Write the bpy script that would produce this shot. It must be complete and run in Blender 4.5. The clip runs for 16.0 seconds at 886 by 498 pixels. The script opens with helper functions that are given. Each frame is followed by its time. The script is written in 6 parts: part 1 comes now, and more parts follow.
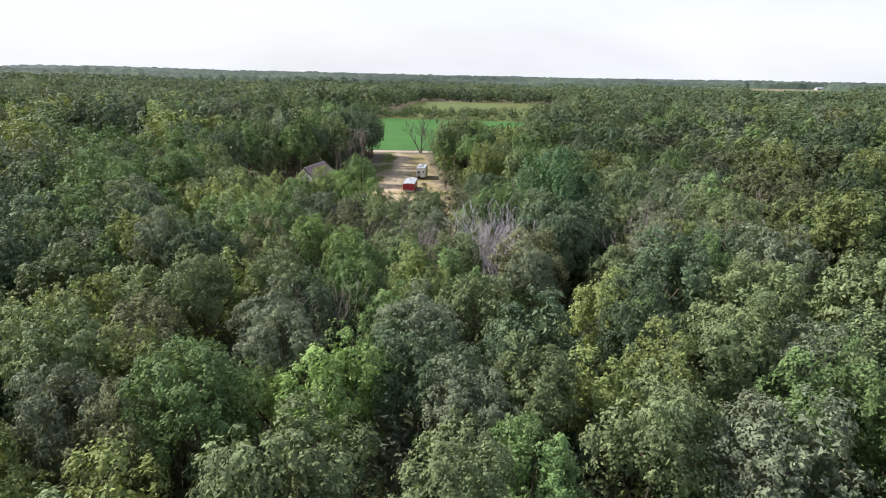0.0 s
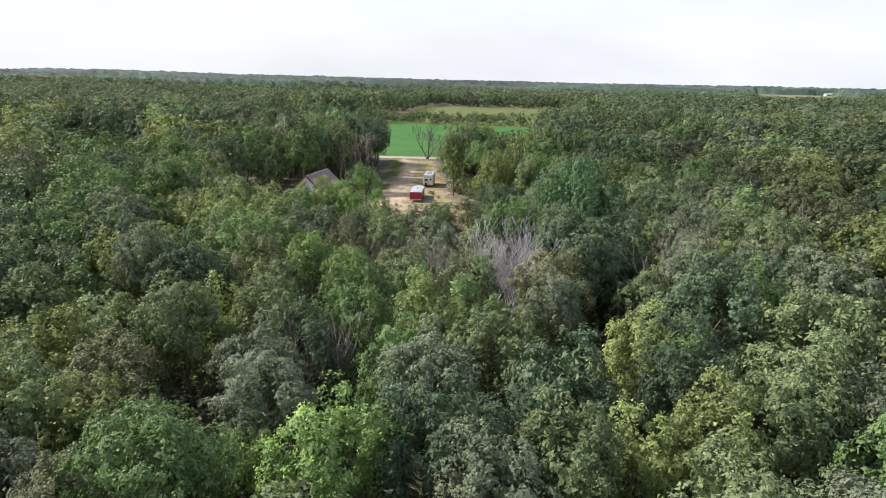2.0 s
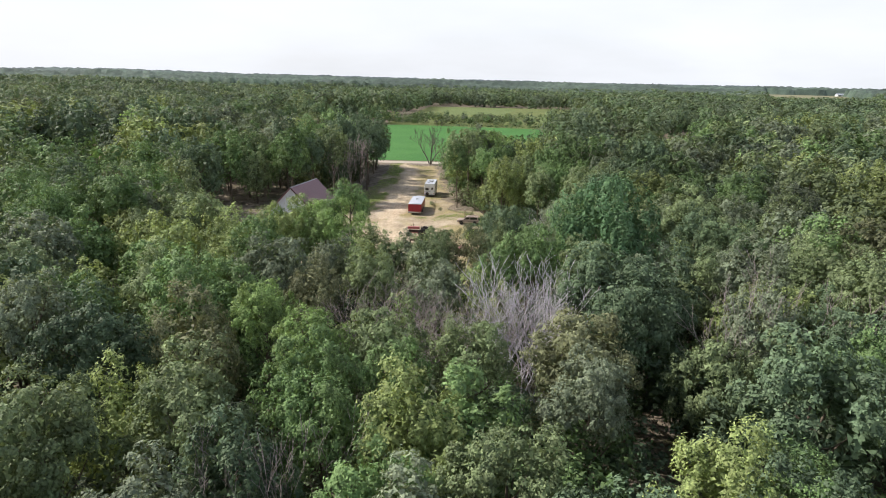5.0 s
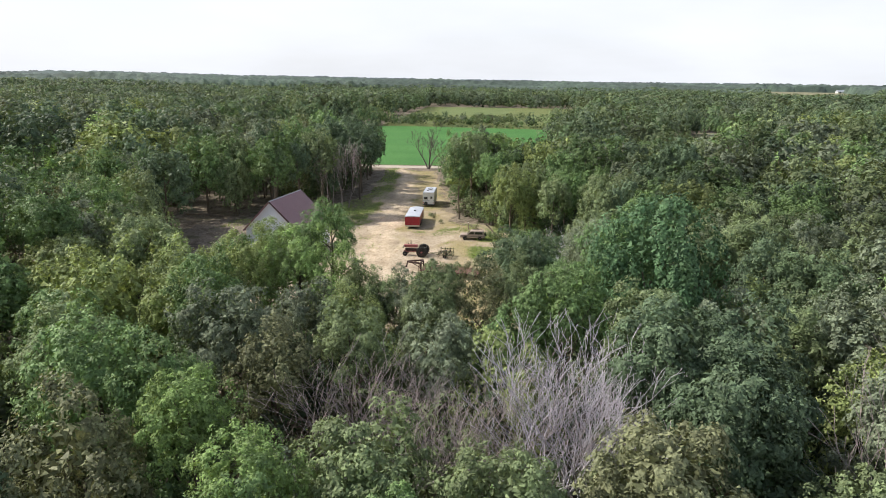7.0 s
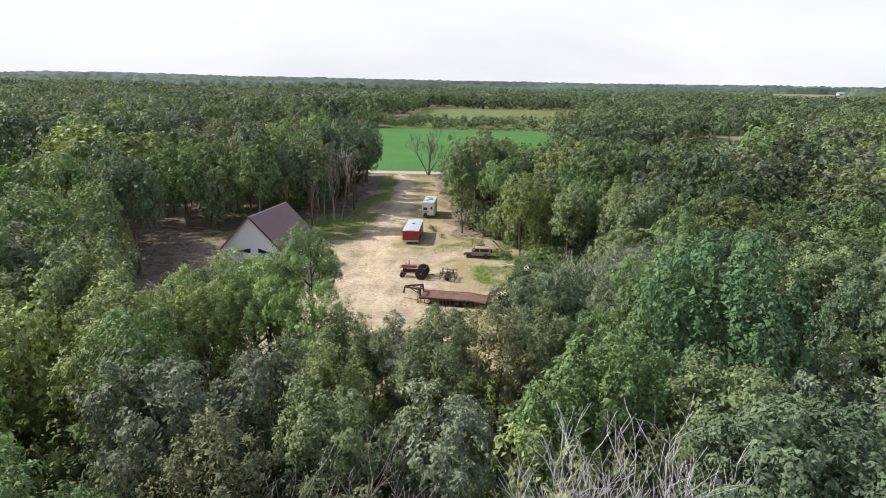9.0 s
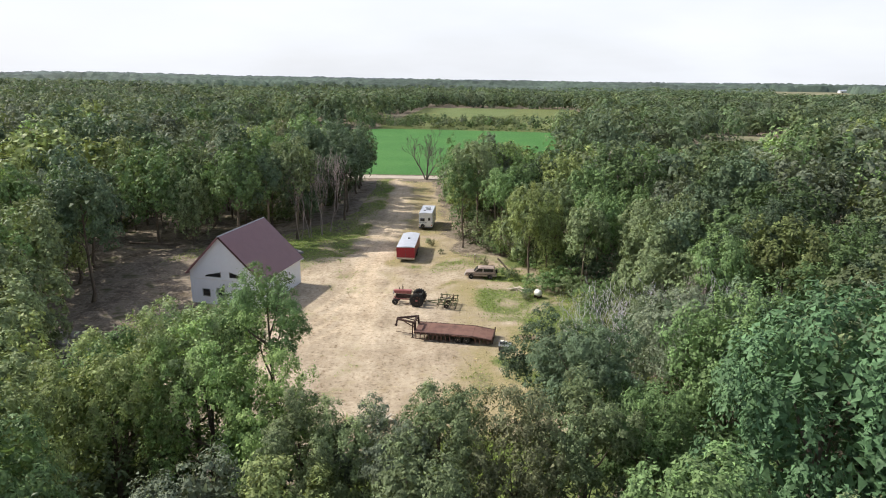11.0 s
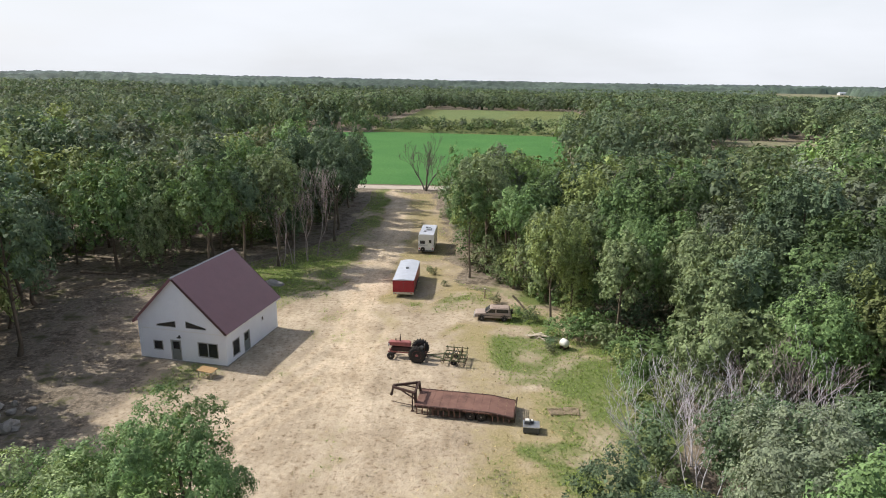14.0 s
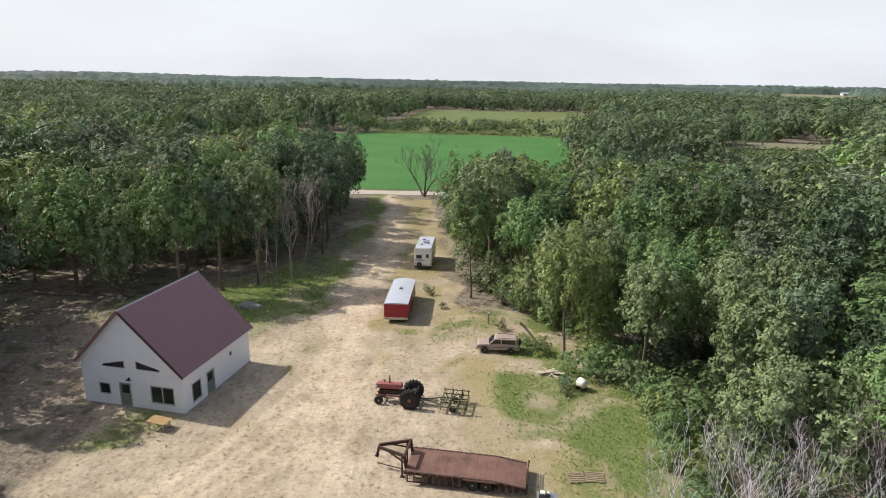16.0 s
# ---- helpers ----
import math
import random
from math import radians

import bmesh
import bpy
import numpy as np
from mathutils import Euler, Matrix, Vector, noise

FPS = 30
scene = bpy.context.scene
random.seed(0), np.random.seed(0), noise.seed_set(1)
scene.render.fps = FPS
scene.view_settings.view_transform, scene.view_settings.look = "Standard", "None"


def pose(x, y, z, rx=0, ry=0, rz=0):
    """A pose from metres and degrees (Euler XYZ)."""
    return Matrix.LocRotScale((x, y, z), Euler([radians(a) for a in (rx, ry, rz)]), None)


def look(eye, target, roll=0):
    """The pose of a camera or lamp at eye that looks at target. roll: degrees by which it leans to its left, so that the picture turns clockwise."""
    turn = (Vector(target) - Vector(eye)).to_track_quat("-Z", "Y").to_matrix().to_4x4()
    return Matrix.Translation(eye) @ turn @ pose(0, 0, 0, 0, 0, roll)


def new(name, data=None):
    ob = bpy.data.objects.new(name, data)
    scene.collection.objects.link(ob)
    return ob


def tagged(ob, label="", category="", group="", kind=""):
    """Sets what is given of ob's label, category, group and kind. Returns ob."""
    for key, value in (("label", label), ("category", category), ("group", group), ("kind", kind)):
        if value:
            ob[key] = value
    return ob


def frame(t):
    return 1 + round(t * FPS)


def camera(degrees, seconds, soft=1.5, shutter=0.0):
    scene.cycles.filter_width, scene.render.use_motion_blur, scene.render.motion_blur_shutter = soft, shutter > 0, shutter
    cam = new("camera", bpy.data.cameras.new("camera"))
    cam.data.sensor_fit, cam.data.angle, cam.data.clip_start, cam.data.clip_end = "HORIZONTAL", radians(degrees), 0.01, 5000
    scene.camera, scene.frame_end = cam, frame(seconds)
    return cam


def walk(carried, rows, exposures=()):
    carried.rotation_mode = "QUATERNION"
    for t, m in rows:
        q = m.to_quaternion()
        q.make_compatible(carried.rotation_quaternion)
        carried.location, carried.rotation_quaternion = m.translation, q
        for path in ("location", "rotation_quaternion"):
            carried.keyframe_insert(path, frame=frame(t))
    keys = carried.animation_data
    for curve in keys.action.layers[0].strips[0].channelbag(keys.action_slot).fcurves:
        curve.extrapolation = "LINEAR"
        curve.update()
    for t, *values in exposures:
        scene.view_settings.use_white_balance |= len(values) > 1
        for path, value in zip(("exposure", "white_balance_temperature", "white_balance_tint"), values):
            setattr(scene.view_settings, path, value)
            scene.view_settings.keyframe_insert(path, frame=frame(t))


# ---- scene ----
cam = camera(71.0, 16.0, soft=1.0)
METRES, EYE, TILT, LEAN, TURN = 80.0, 25.0, -15.4, -0.7, 0.0
PATH = [
    (0, (1.727, 0.492, 25.644), (1.681, 2.418, 25.106), 0.9),
    (0.5, (1.346, 2.228, 25.258), (1.292, 4.158, 24.738), 0.6),
    (1, (1.151, 3.575, 25.407), (1.095, 5.505, 24.883), 0.9),
    (1.5, (0.985, 4.959, 25.444), (0.93, 6.888, 24.921), 1.0),
    (2, (1.029, 6.257, 25.574), (0.965, 8.186, 25.049), 1.1),
    (2.5, (1.145, 7.502, 25.661), (1.068, 9.431, 25.137), 1.0),
    (3, (1.228, 9.056, 25.755), (1.144, 10.983, 25.229), 1.0),
    (3.5, (1.285, 11.145, 25.851), (1.203, 13.072, 25.323), 1.2),
    (4, (1.31, 13.646, 25.835), (1.23, 15.574, 25.308), 1.4),
    (4.2, (1.347, 14.678, 25.811), (1.266, 16.606, 25.285), 1.4),
    (6.5, (0.531, 30.116, 25.262), (0.452, 32.043, 24.734), 0.7),
    (7, (0.189, 33.035, 25.157), (0.111, 34.963, 24.631), 0.7),
    (7.5, (-0.064, 35.799, 25.15), (-0.143, 37.727, 24.623), 0.6),
    (8, (-0.323, 38.445, 25.063), (-0.401, 40.373, 24.537), 0.7),
    (8.5, (-0.556, 40.987, 25.035), (-0.632, 42.916, 24.511), 0.7),
    (9, (-0.701, 43.471, 24.973), (-0.775, 45.4, 24.451), 0.8),
    (9.5, (-0.78, 45.883, 24.953), (-0.852, 47.812, 24.428), 0.9),
    (10, (-0.775, 48.835, 24.903), (-0.849, 50.763, 24.375), 0.6),
    (12.5, (-1.885, 60.687, 24.96), (-1.954, 62.617, 24.44), 0.7),
    (13, (-2.15, 62.913, 25.127), (-2.216, 64.842, 24.605), 0.7),
    (13.5, (-2.305, 65.123, 25.137), (-2.369, 67.053, 24.616), 0.7),
    (14, (-2.474, 67.668, 25.23), (-2.537, 69.597, 24.707), 0.8),
    (14.5, (-2.416, 70.133, 25.081), (-2.482, 72.063, 24.561), 0.8),
    (15, (-2.568, 72.293, 25.169), (-2.629, 74.222, 24.644), 0.9),
    (15.5, (-2.587, 74.492, 25.139), (-2.649, 76.421, 24.612), 0.9),
    (16, (-2.512, 76.519, 24.932), (-2.577, 78.448, 24.41), 0.8),
]
walk(cam, [(t, look(eye, target, roll)) for t, eye, target, roll in PATH],
     ((0, 0.09), (10, 0.08), (13, 0.0), (16, -0.08)))

# ---- light ----
SUN_EL, SUN_AZ = 42.0, -75.8          # azimuth clockwise from +y
world = bpy.data.worlds.new("world")
scene.world = world
world.use_nodes = True
wn = world.node_tree.nodes
wl = world.node_tree.links
sky = wn.new("ShaderNodeTexSky")
sky.sky_type = 'NISHITA'
sky.sun_disc = False
sky.sun_elevation = radians(SUN_EL)
sky.sun_rotation = radians(SUN_AZ)
sky.air_density, sky.dust_density, sky.ozone_density = 1.0, 3.0, 1.0
wcoord = wn.new("ShaderNodeTexCoord")
wnoise = wn.new("ShaderNodeTexNoise")
wnoise.inputs["Scale"].default_value = 2.2
wnoise.inputs["Detail"].default_value = 5
wmap = wn.new("ShaderNodeMapping")
wmap.inputs["Scale"].default_value = (1, 1, 4)
wl.new(wcoord.outputs["Generated"], wmap.inputs["Vector"])
wl.new(wmap.outputs["Vector"], wnoise.inputs["Vector"])
wramp = wn.new("ShaderNodeMapRange")
wramp.inputs["From Min"].default_value, wramp.inputs["From Max"].default_value = 0.3, 0.62
wramp.inputs["To Min"].default_value, wramp.inputs["To Max"].default_value = 0.78, 1.0
wl.new(wnoise.outputs["Fac"], wramp.inputs["Value"])
wmix = wn.new("ShaderNodeMix")
wmix.data_type = 'RGBA'
wmix.inputs["B"].default_value = (6.46, 6.68, 7.15, 1)    # thin bright cloud
wsep = wn.new("ShaderNodeSeparateXYZ")
wl.new(wcoord.outputs["Generated"], wsep.inputs["Vector"])
whaze = wn.new("ShaderNodeMapRange")
whaze.inputs["From Min"].default_value, whaze.inputs["From Max"].default_value = 0.17, 0.56
whaze.inputs["To Min"].default_value, whaze.inputs["To Max"].default_value = 1.0, 0.18
wl.new(wsep.outputs["Z"], whaze.inputs["Value"])
wthin = wn.new("ShaderNodeMath")
wthin.operation = 'MULTIPLY'
wl.new(wramp.outputs["Result"], wthin.inputs[0])
wl.new(whaze.outputs["Result"], wthin.inputs[1])
wl.new(wthin.outputs[0], wmix.inputs["Factor"])
wl.new(sky.outputs["Color"], wmix.inputs["A"])
wbg = wn["Background"]
wl.new(wmix.outputs["Result"], wbg.inputs["Color"])
wbg.inputs["Strength"].default_value = 0.145

sun = new("sun", bpy.data.lights.new("sun", 'SUN'))
sun.data.energy = 5.0
sun.data.angle = radians(0.6)
sun.data.color = (1.0, 0.95, 0.86)
se, sa = radians(SUN_EL), radians(SUN_AZ)
to_sun = Vector((math.sin(sa) * math.cos(se), math.cos(sa) * math.cos(se), math.sin(se)))
sun.matrix_world = look(to_sun * 100, (0, 0, 0))

# ---- materials ----
def shader(name, rough=0.8, metal=0.0, spec=0.3):
    m = bpy.data.materials.new(name)
    m.use_nodes = True
    b = m.node_tree.nodes["Principled BSDF"]
    b.inputs["Roughness"].default_value = rough
    b.inputs["Metallic"].default_value = metal
    b.inputs["Specular IOR Level"].default_value = spec
    return m, m.node_tree.nodes, m.node_tree.links, b


def ramp(nodes, stops):
    r = nodes.new("ShaderNodeValToRGB")
    els = r.color_ramp.elements
    while len(els) < len(stops):
        els.new(0.5)
    for e, (p, c) in zip(els, stops):
        e.position, e.color = p, (*c, 1)
    return r


def noise_tex(nodes, links, scale, detail=4, rough=0.6, world_space=True):
    n = nodes.new("ShaderNodeTexNoise")
    n.inputs["Scale"].default_value = scale
    n.inputs["Detail"].default_value = detail
    n.inputs["Roughness"].default_value = rough
    if world_space:
        g = nodes.new("ShaderNodeNewGeometry")
        links.new(g.outputs["Position"], n.inputs["Vector"])
    else:
        g = nodes.new("ShaderNodeTexCoord")
        links.new(g.outputs["Object"], n.inputs["Vector"])
    return n


def mix_rgb(nodes, links, fac, a, b, blend='MIX'):
    m = nodes.new("ShaderNodeMix")
    m.data_type, m.blend_type = 'RGBA', blend
    for sock, v in (("Factor", fac), ("A", a), ("B", b)):
        if isinstance(v, (int, float)):
            m.inputs[sock].default_value = v
        elif isinstance(v, tuple):
            m.inputs[sock].default_value = (*v, 1)
        else:
            links.new(v, m.inputs[sock])
    return m.outputs["Result"]


def bump(nodes, links, b, height, strength, distance):
    k = nodes.new("ShaderNodeBump")
    k.inputs["Strength"].default_value = strength
    k.inputs["Distance"].default_value = distance
    links.new(height, k.inputs["Height"])
    links.new(k.outputs["Normal"], b.inputs["Normal"])


def worn(name, colour, dark, rough=0.6, metal=0.0, scale=3.0, amount=0.5, fine=40.0, spec=0.3, relief=0.004):
    """Paint, metal, wood or stone with stains at two scales."""
    m, n, l, b = shader(name, rough, metal, spec)
    a = noise_tex(n, l, scale, 5, 0.65, False)
    f = noise_tex(n, l, fine, 3, 0.6, False)
    r = n.new("ShaderNodeMapRange")
    r.inputs["From Min"].default_value, r.inputs["From Max"].default_value = 0.42, 0.72
    r.inputs["To Max"].default_value = amount
    l.new(a.outputs["Fac"], r.inputs["Value"])
    c = mix_rgb(n, l, r.outputs["Result"], colour, dark)
    r2 = n.new("ShaderNodeMapRange")
    r2.inputs["To Min"].default_value, r2.inputs["To Max"].default_value = 0.82, 1.15
    l.new(f.outputs["Fac"], r2.inputs["Value"])
    v = n.new("ShaderNodeHueSaturation")
    l.new(r2.outputs["Result"], v.inputs["Value"])
    l.new(c, v.inputs["Color"])
    l.new(v.outputs["Color"], b.inputs["Base Color"])
    if relief:
        bump(n, l, b, f.outputs["Fac"], 0.5, relief)
    return m


def leaf_material(name, colour=None, spread=0.16, grain=2.4):
    """Foliage; colour None reads the tint stored on each tree of a wood. "vary" shifts the tone from spray to spray."""
    m, n, l, b = shader(name, 0.55, 0.0, 0.14)
    g = n.new("ShaderNodeNewGeometry")
    hs = n.new("ShaderNodeHueSaturation")
    v = n.new("ShaderNodeMapRange")
    v.inputs["To Min"].default_value, v.inputs["To Max"].default_value = 1 - spread, 1 + spread * 1.3
    l.new(g.outputs["Random Per Island"], v.inputs["Value"])
    vary = n.new("ShaderNodeAttribute")
    vary.attribute_name = "vary"
    tone = n.new("ShaderNodeMath")
    tone.operation = 'ADD'
    l.new(v.outputs["Result"], tone.inputs[0])
    l.new(vary.outputs["Fac"], tone.inputs[1])
    big = noise_tex(n, l, 0.35, 3, 0.6)
    w = n.new("ShaderNodeMapRange")
    w.inputs["From Min"].default_value, w.inputs["From Max"].default_value = 0.3, 0.7
    w.inputs["To Min"].default_value, w.inputs["To Max"].default_value = 0.490, 0.510
    l.new(big.outputs["Fac"], w.inputs["Value"])
    l.new(w.outputs["Result"], hs.inputs["Hue"])
    l.new(tone.outputs[0], hs.inputs["Value"])
    if colour is None:
        a = n.new("ShaderNodeAttribute")
        a.attribute_name = "tint"
        l.new(a.outputs["Color"], hs.inputs["Color"])
    else:
        oi = n.new("ShaderNodeObjectInfo")
        r0 = n.new("ShaderNodeMapRange")
        r0.inputs["To Min"].default_value, r0.inputs["To Max"].default_value = 0.82, 1.2
        l.new(oi.outputs["Random"], r0.inputs["Value"])
        pre = n.new("ShaderNodeHueSaturation")
        pre.inputs["Color"].default_value = (*colour, 1)
        l.new(r0.outputs["Result"], pre.inputs["Value"])
        l.new(pre.outputs["Color"], hs.inputs["Color"])
    fine = noise_tex(n, l, grain, 3, 0.7)
    fr = ramp(n, [(0.36, (0.74, 0.75, 0.75)), (0.5, (1.0, 1.0, 1.0)), (0.64, (1.3, 1.3, 1.25))])
    l.new(fine.outputs["Fac"], fr.inputs["Fac"])
    leafy = mix_rgb(n, l, 1.0, hs.outputs["Color"], fr.outputs["Color"], 'MULTIPLY')
    l.new(leafy, b.inputs["Base Color"])
    tr = n.new("ShaderNodeBsdfTranslucent")
    l.new(mix_rgb(n, l, 1.0, leafy, (1.2, 1.12, 0.72), 'MULTIPLY'), tr.inputs["Color"])
    mx = n.new("ShaderNodeMixShader")
    mx.inputs["Fac"].default_value = 0.20
    l.new(b.outputs["BSDF"], mx.inputs[1])
    l.new(tr.outputs["BSDF"], mx.inputs[2])
    l.new(mx.outputs["Shader"], n["Material Output"].inputs["Surface"])
    return m


TINTS = {
    "green": (0.118, 0.182, 0.075), "olive": (0.140, 0.178, 0.091), "grey": (0.142, 0.170, 0.116),
    "dark": (0.082, 0.118, 0.070), "blue": (0.110, 0.158, 0.086), "yellow": (0.172, 0.210, 0.083),
    "lime": (0.190, 0.275, 0.100), "rust": (0.132, 0.142, 0.080), "maple": (0.092, 0.165, 0.082),
    "silver": (0.200, 0.255, 0.124),
}
LEAF = {k: leaf_material("leaves_" + k, tuple(1.30 * v for v in c)) for k, c in TINTS.items()}
WOODS = leaf_material("leaves_woods", None, 0.16, 1.5)
WOODS_FAR = leaf_material("leaves_far_woods", None, 0.14, 0.42)
BARK = worn("bark", (0.16, 0.13, 0.10), (0.06, 0.05, 0.04), 0.9, 0, 4, 0.8, 30, 0.1, 0.02)
DEADWOOD = worn("grey_deadwood", (0.60, 0.565, 0.62), (0.43, 0.40, 0.44), 0.9, 0, 2, 0.7, 30, 0.1, 0.01)

# ---- mesh helpers ----
def mesh_np(name, verts, faces, vary=None, smooth=False):
    """A mesh from arrays of vertices and equal-sided faces."""
    me = bpy.data.meshes.new(name)
    k = faces.shape[1]
    me.vertices.add(len(verts))
    me.vertices.foreach_set("co", np.ascontiguousarray(verts, dtype=np.float32).ravel())
    me.loops.add(faces.size)
    me.loops.foreach_set("vertex_index", np.ascontiguousarray(faces, dtype=np.int32).ravel())
    me.polygons.add(len(faces))
    me.polygons.foreach_set("loop_start", np.arange(0, faces.size, k, dtype=np.int32))
    if smooth:
        me.polygons.foreach_set("use_smooth", np.ones(len(faces), dtype=bool))
    me.update(calc_edges=True)
    if vary is not None:
        me.attributes.new("vary", 'FLOAT', 'POINT').data.foreach_set("value", vary.astype(np.float32))
    return me


def link_mesh(name, me, mat, parent=None, label=""):
    if mat is not None and not me.materials:
        me.materials.append(mat)
    ob = new(name, me)
    if parent is not None:
        ob.parent = parent
    if label:
        ob["label"] = label
    return ob


def part(name, bm, mat, parent, label="", smooth=False):
    bmesh.ops.recalc_face_normals(bm, faces=bm.faces)
    me = bpy.data.meshes.new(name)
    bm.to_mesh(me)
    bm.free()
    if smooth:
        me.polygons.foreach_set("use_smooth", np.ones(len(me.polygons), dtype=bool))
    return link_mesh(name, me, mat, parent, label)


def thing(name, m, label, category, group="", kind=""):
    ob = new(name)
    ob.matrix_world = m
    ob.empty_display_size = 0.2
    return tagged(ob, label, category, group, kind)


def box(bm, x0, x1, y0, y1, z0, z1, bevel=0.0, m=None):
    r = bmesh.ops.create_cube(bm, size=1.0)
    vs = r["verts"]
    for v in vs:
        v.co = Vector((x0 + (v.co.x + 0.5) * (x1 - x0), y0 + (v.co.y + 0.5) * (y1 - y0), z0 + (v.co.z + 0.5) * (z1 - z0)))
    if bevel:
        es = list({e for v in vs for e in v.link_edges})
        r = bmesh.ops.bevel(bm, geom=es, offset=bevel, segments=2, affect='EDGES', profile=0.6)
        vs = list({v for f in r["faces"] for v in f.verts} | {v for v in vs if v.is_valid})
    if m is not None:
        bmesh.ops.transform(bm, matrix=m, verts=vs)
    return vs


def tube(bm, p0, p1, r0, r1=None, n=10, caps=True):
    """A round bar from p0 to p1."""
    p0, p1 = Vector(p0), Vector(p1)
    r1 = r0 if r1 is None else r1
    d = (p1 - p0)
    m = Matrix.Translation((p0 + p1) / 2) @ d.to_track_quat('Z', 'Y').to_matrix().to_4x4()
    return bmesh.ops.create_cone(bm, cap_ends=caps, cap_tris=False, segments=n, radius1=r0, radius2=r1, depth=d.length, matrix=m)["verts"]


def beam(bm, p0, p1, w, h):
    """A square bar from p0 to p1."""
    p0, p1 = Vector(p0), Vector(p1)
    d = p1 - p0
    m = Matrix.Translation(p0) @ d.to_track_quat('Z', 'Y').to_matrix().to_4x4()
    return box(bm, -w / 2, w / 2, -h / 2, h / 2, 0, d.length, 0, m)


def plate(outline, holes, thick, axis_map):
    """A sheet with openings right through it: 2D loops, mapped into space by axis_map(u, v, depth)."""
    bm = bmesh.new()
    edges = []
    for loop in [outline] + list(holes):
        vs = [bm.verts.new((u, v, 0)) for u, v in loop]
        edges += [bm.edges.new((vs[i], vs[(i + 1) % len(vs)])) for i in range(len(vs))]
    bmesh.ops.triangle_fill(bm, use_beauty=True, use_dissolve=False, edges=edges)
    r = bmesh.ops.extrude_face_region(bm, geom=bm.faces[:])
    for v in (g for g in r["geom"] if isinstance(g, bmesh.types.BMVert)):
        v.co.z = thick
    for v in bm.verts:
        v.co = Vector(axis_map(v.co.x, v.co.y, v.co.z))
    return bm


def rect(u0, u1, v0, v1):
    return [(u0, v0), (u1, v0), (u1, v1), (u0, v1)]


def inside(poly, x, y):
    """Whether points lie in a polygon (arrays)."""
    x, y = np.asarray(x, float), np.asarray(y, float)
    c = np.zeros(x.shape, bool)
    for (x0, y0), (x1, y1) in zip(poly, poly[1:] + poly[:1]):
        if y0 != y1:
            c ^= ((y0 > y) != (y1 > y)) & (x < (x1 - x0) * (y - y0) / (y1 - y0) + x0)
    return c


def edge_distance(poly, x, y):
    x, y = np.asarray(x, float), np.asarray(y, float)
    d = np.full(x.shape, 1e9)
    for (x0, y0), (x1, y1) in zip(poly, poly[1:] + poly[:1]):
        l2 = (x1 - x0) ** 2 + (y1 - y0) ** 2
        s = np.clip(((x - x0) * (x1 - x0) + (y - y0) * (y1 - y0)) / l2, 0, 1)
        d = np.minimum(d, np.hypot(x - x0 - s * (x1 - x0), y - y0 - s * (y1 - y0)))
    return d


def wobble(x, y, size, seed=0.0):
    """Smooth value noise in -1..1 over the plan (arrays)."""
    x, y = np.asarray(x, float) / size + seed * 17.3, np.asarray(y, float) / size - seed * 9.1
    ix, iy = np.floor(x), np.floor(y)
    fx, fy = x - ix, y - iy
    fx, fy = fx * fx * (3 - 2 * fx), fy * fy * (3 - 2 * fy)

    def h(a, b):
        s = np.sin(a * 127.1 + b * 311.7 + seed * 74.7) * 43758.5453
        return (s - np.floor(s)) * 2 - 1
    return (h(ix, iy) * (1 - fx) + h(ix + 1, iy) * fx) * (1 - fy) + (h(ix, iy + 1) * (1 - fx) + h(ix + 1, iy + 1) * fx) * fy


# ---- plan ----
YARD_EAST = [(-3, 83), (3, 83.5), (5.5, 89), (7, 95), (7.5, 100), (7, 104), (9.5, 107), (12, 112), (12.5, 118), (12.5, 123), (12, 128), (9.5, 133), (4.5, 138), (-2, 144), (-4, 152), (-4, 165), (-6, 180), (-8, 195), (-9, 211)]
YARD_WEST = [(-24, 211), (-22.5, 198), (-23, 185), (-22, 172), (-25, 162), (-30.5, 153), (-37, 147), (-42, 142), (-44, 133), (-40.5, 120), (-39.5, 110), (-37.5, 101), (-30, 95), (-19, 91), (-13, 88), (-10, 84)]
YARD = YARD_EAST + YARD_WEST
FIELD = [(-95, 221.5), (24, 221.5), (45, 371), (-37, 384), (-95, 368)]
MEADOW = [(-20, 507), (-6, 500), (10, 504), (26, 516), (33, 560), (42, 605), (24, 640), (-22, 635), (-27, 560)]
MEADOW_E = [(38, 432), (76, 436), (80, 500), (40, 500)]
FALLOW = [(106, 338), (150, 334), (166, 362), (118, 366)]
LOWLAND = [(-50, 384), (48, 372), (82, 440), (95, 640), (-40, 640)]
LOWLAND_E = [(75, 262), (114, 262), (160, 335), (104, 335)]
FARM = [(400, 900), (590, 900), (1000, 1800), (790, 1800)]


def land(x, y):
    """Height of the land: flat here, low hills far off."""
    x, y = np.asarray(x, float), np.asarray(y, float)
    d = np.hypot(x, y)
    far = np.clip((d - 600) / 2200, 0, 1)
    side = np.clip(0.75 - x / (d + 1) * 1.1, 0.05, 1.4)
    return far * far * (3 - 2 * far) * (11 * side + 9 * wobble(x, y, 800, 3) * side)


def open_ground(x, y, margin=0.0):
    """Where no tall tree stands."""
    x, y = np.asarray(x, float), np.asarray(y, float)
    o = inside(YARD, x, y) | (edge_distance(YARD, x, y) < margin)
    for p in (FIELD, LOWLAND, LOWLAND_E, FALLOW, FARM):
        o |= inside(p, x, y)
    o |= (np.abs(y - 217) < 4.5 + margin) & (np.abs(x) < 400)
    return o

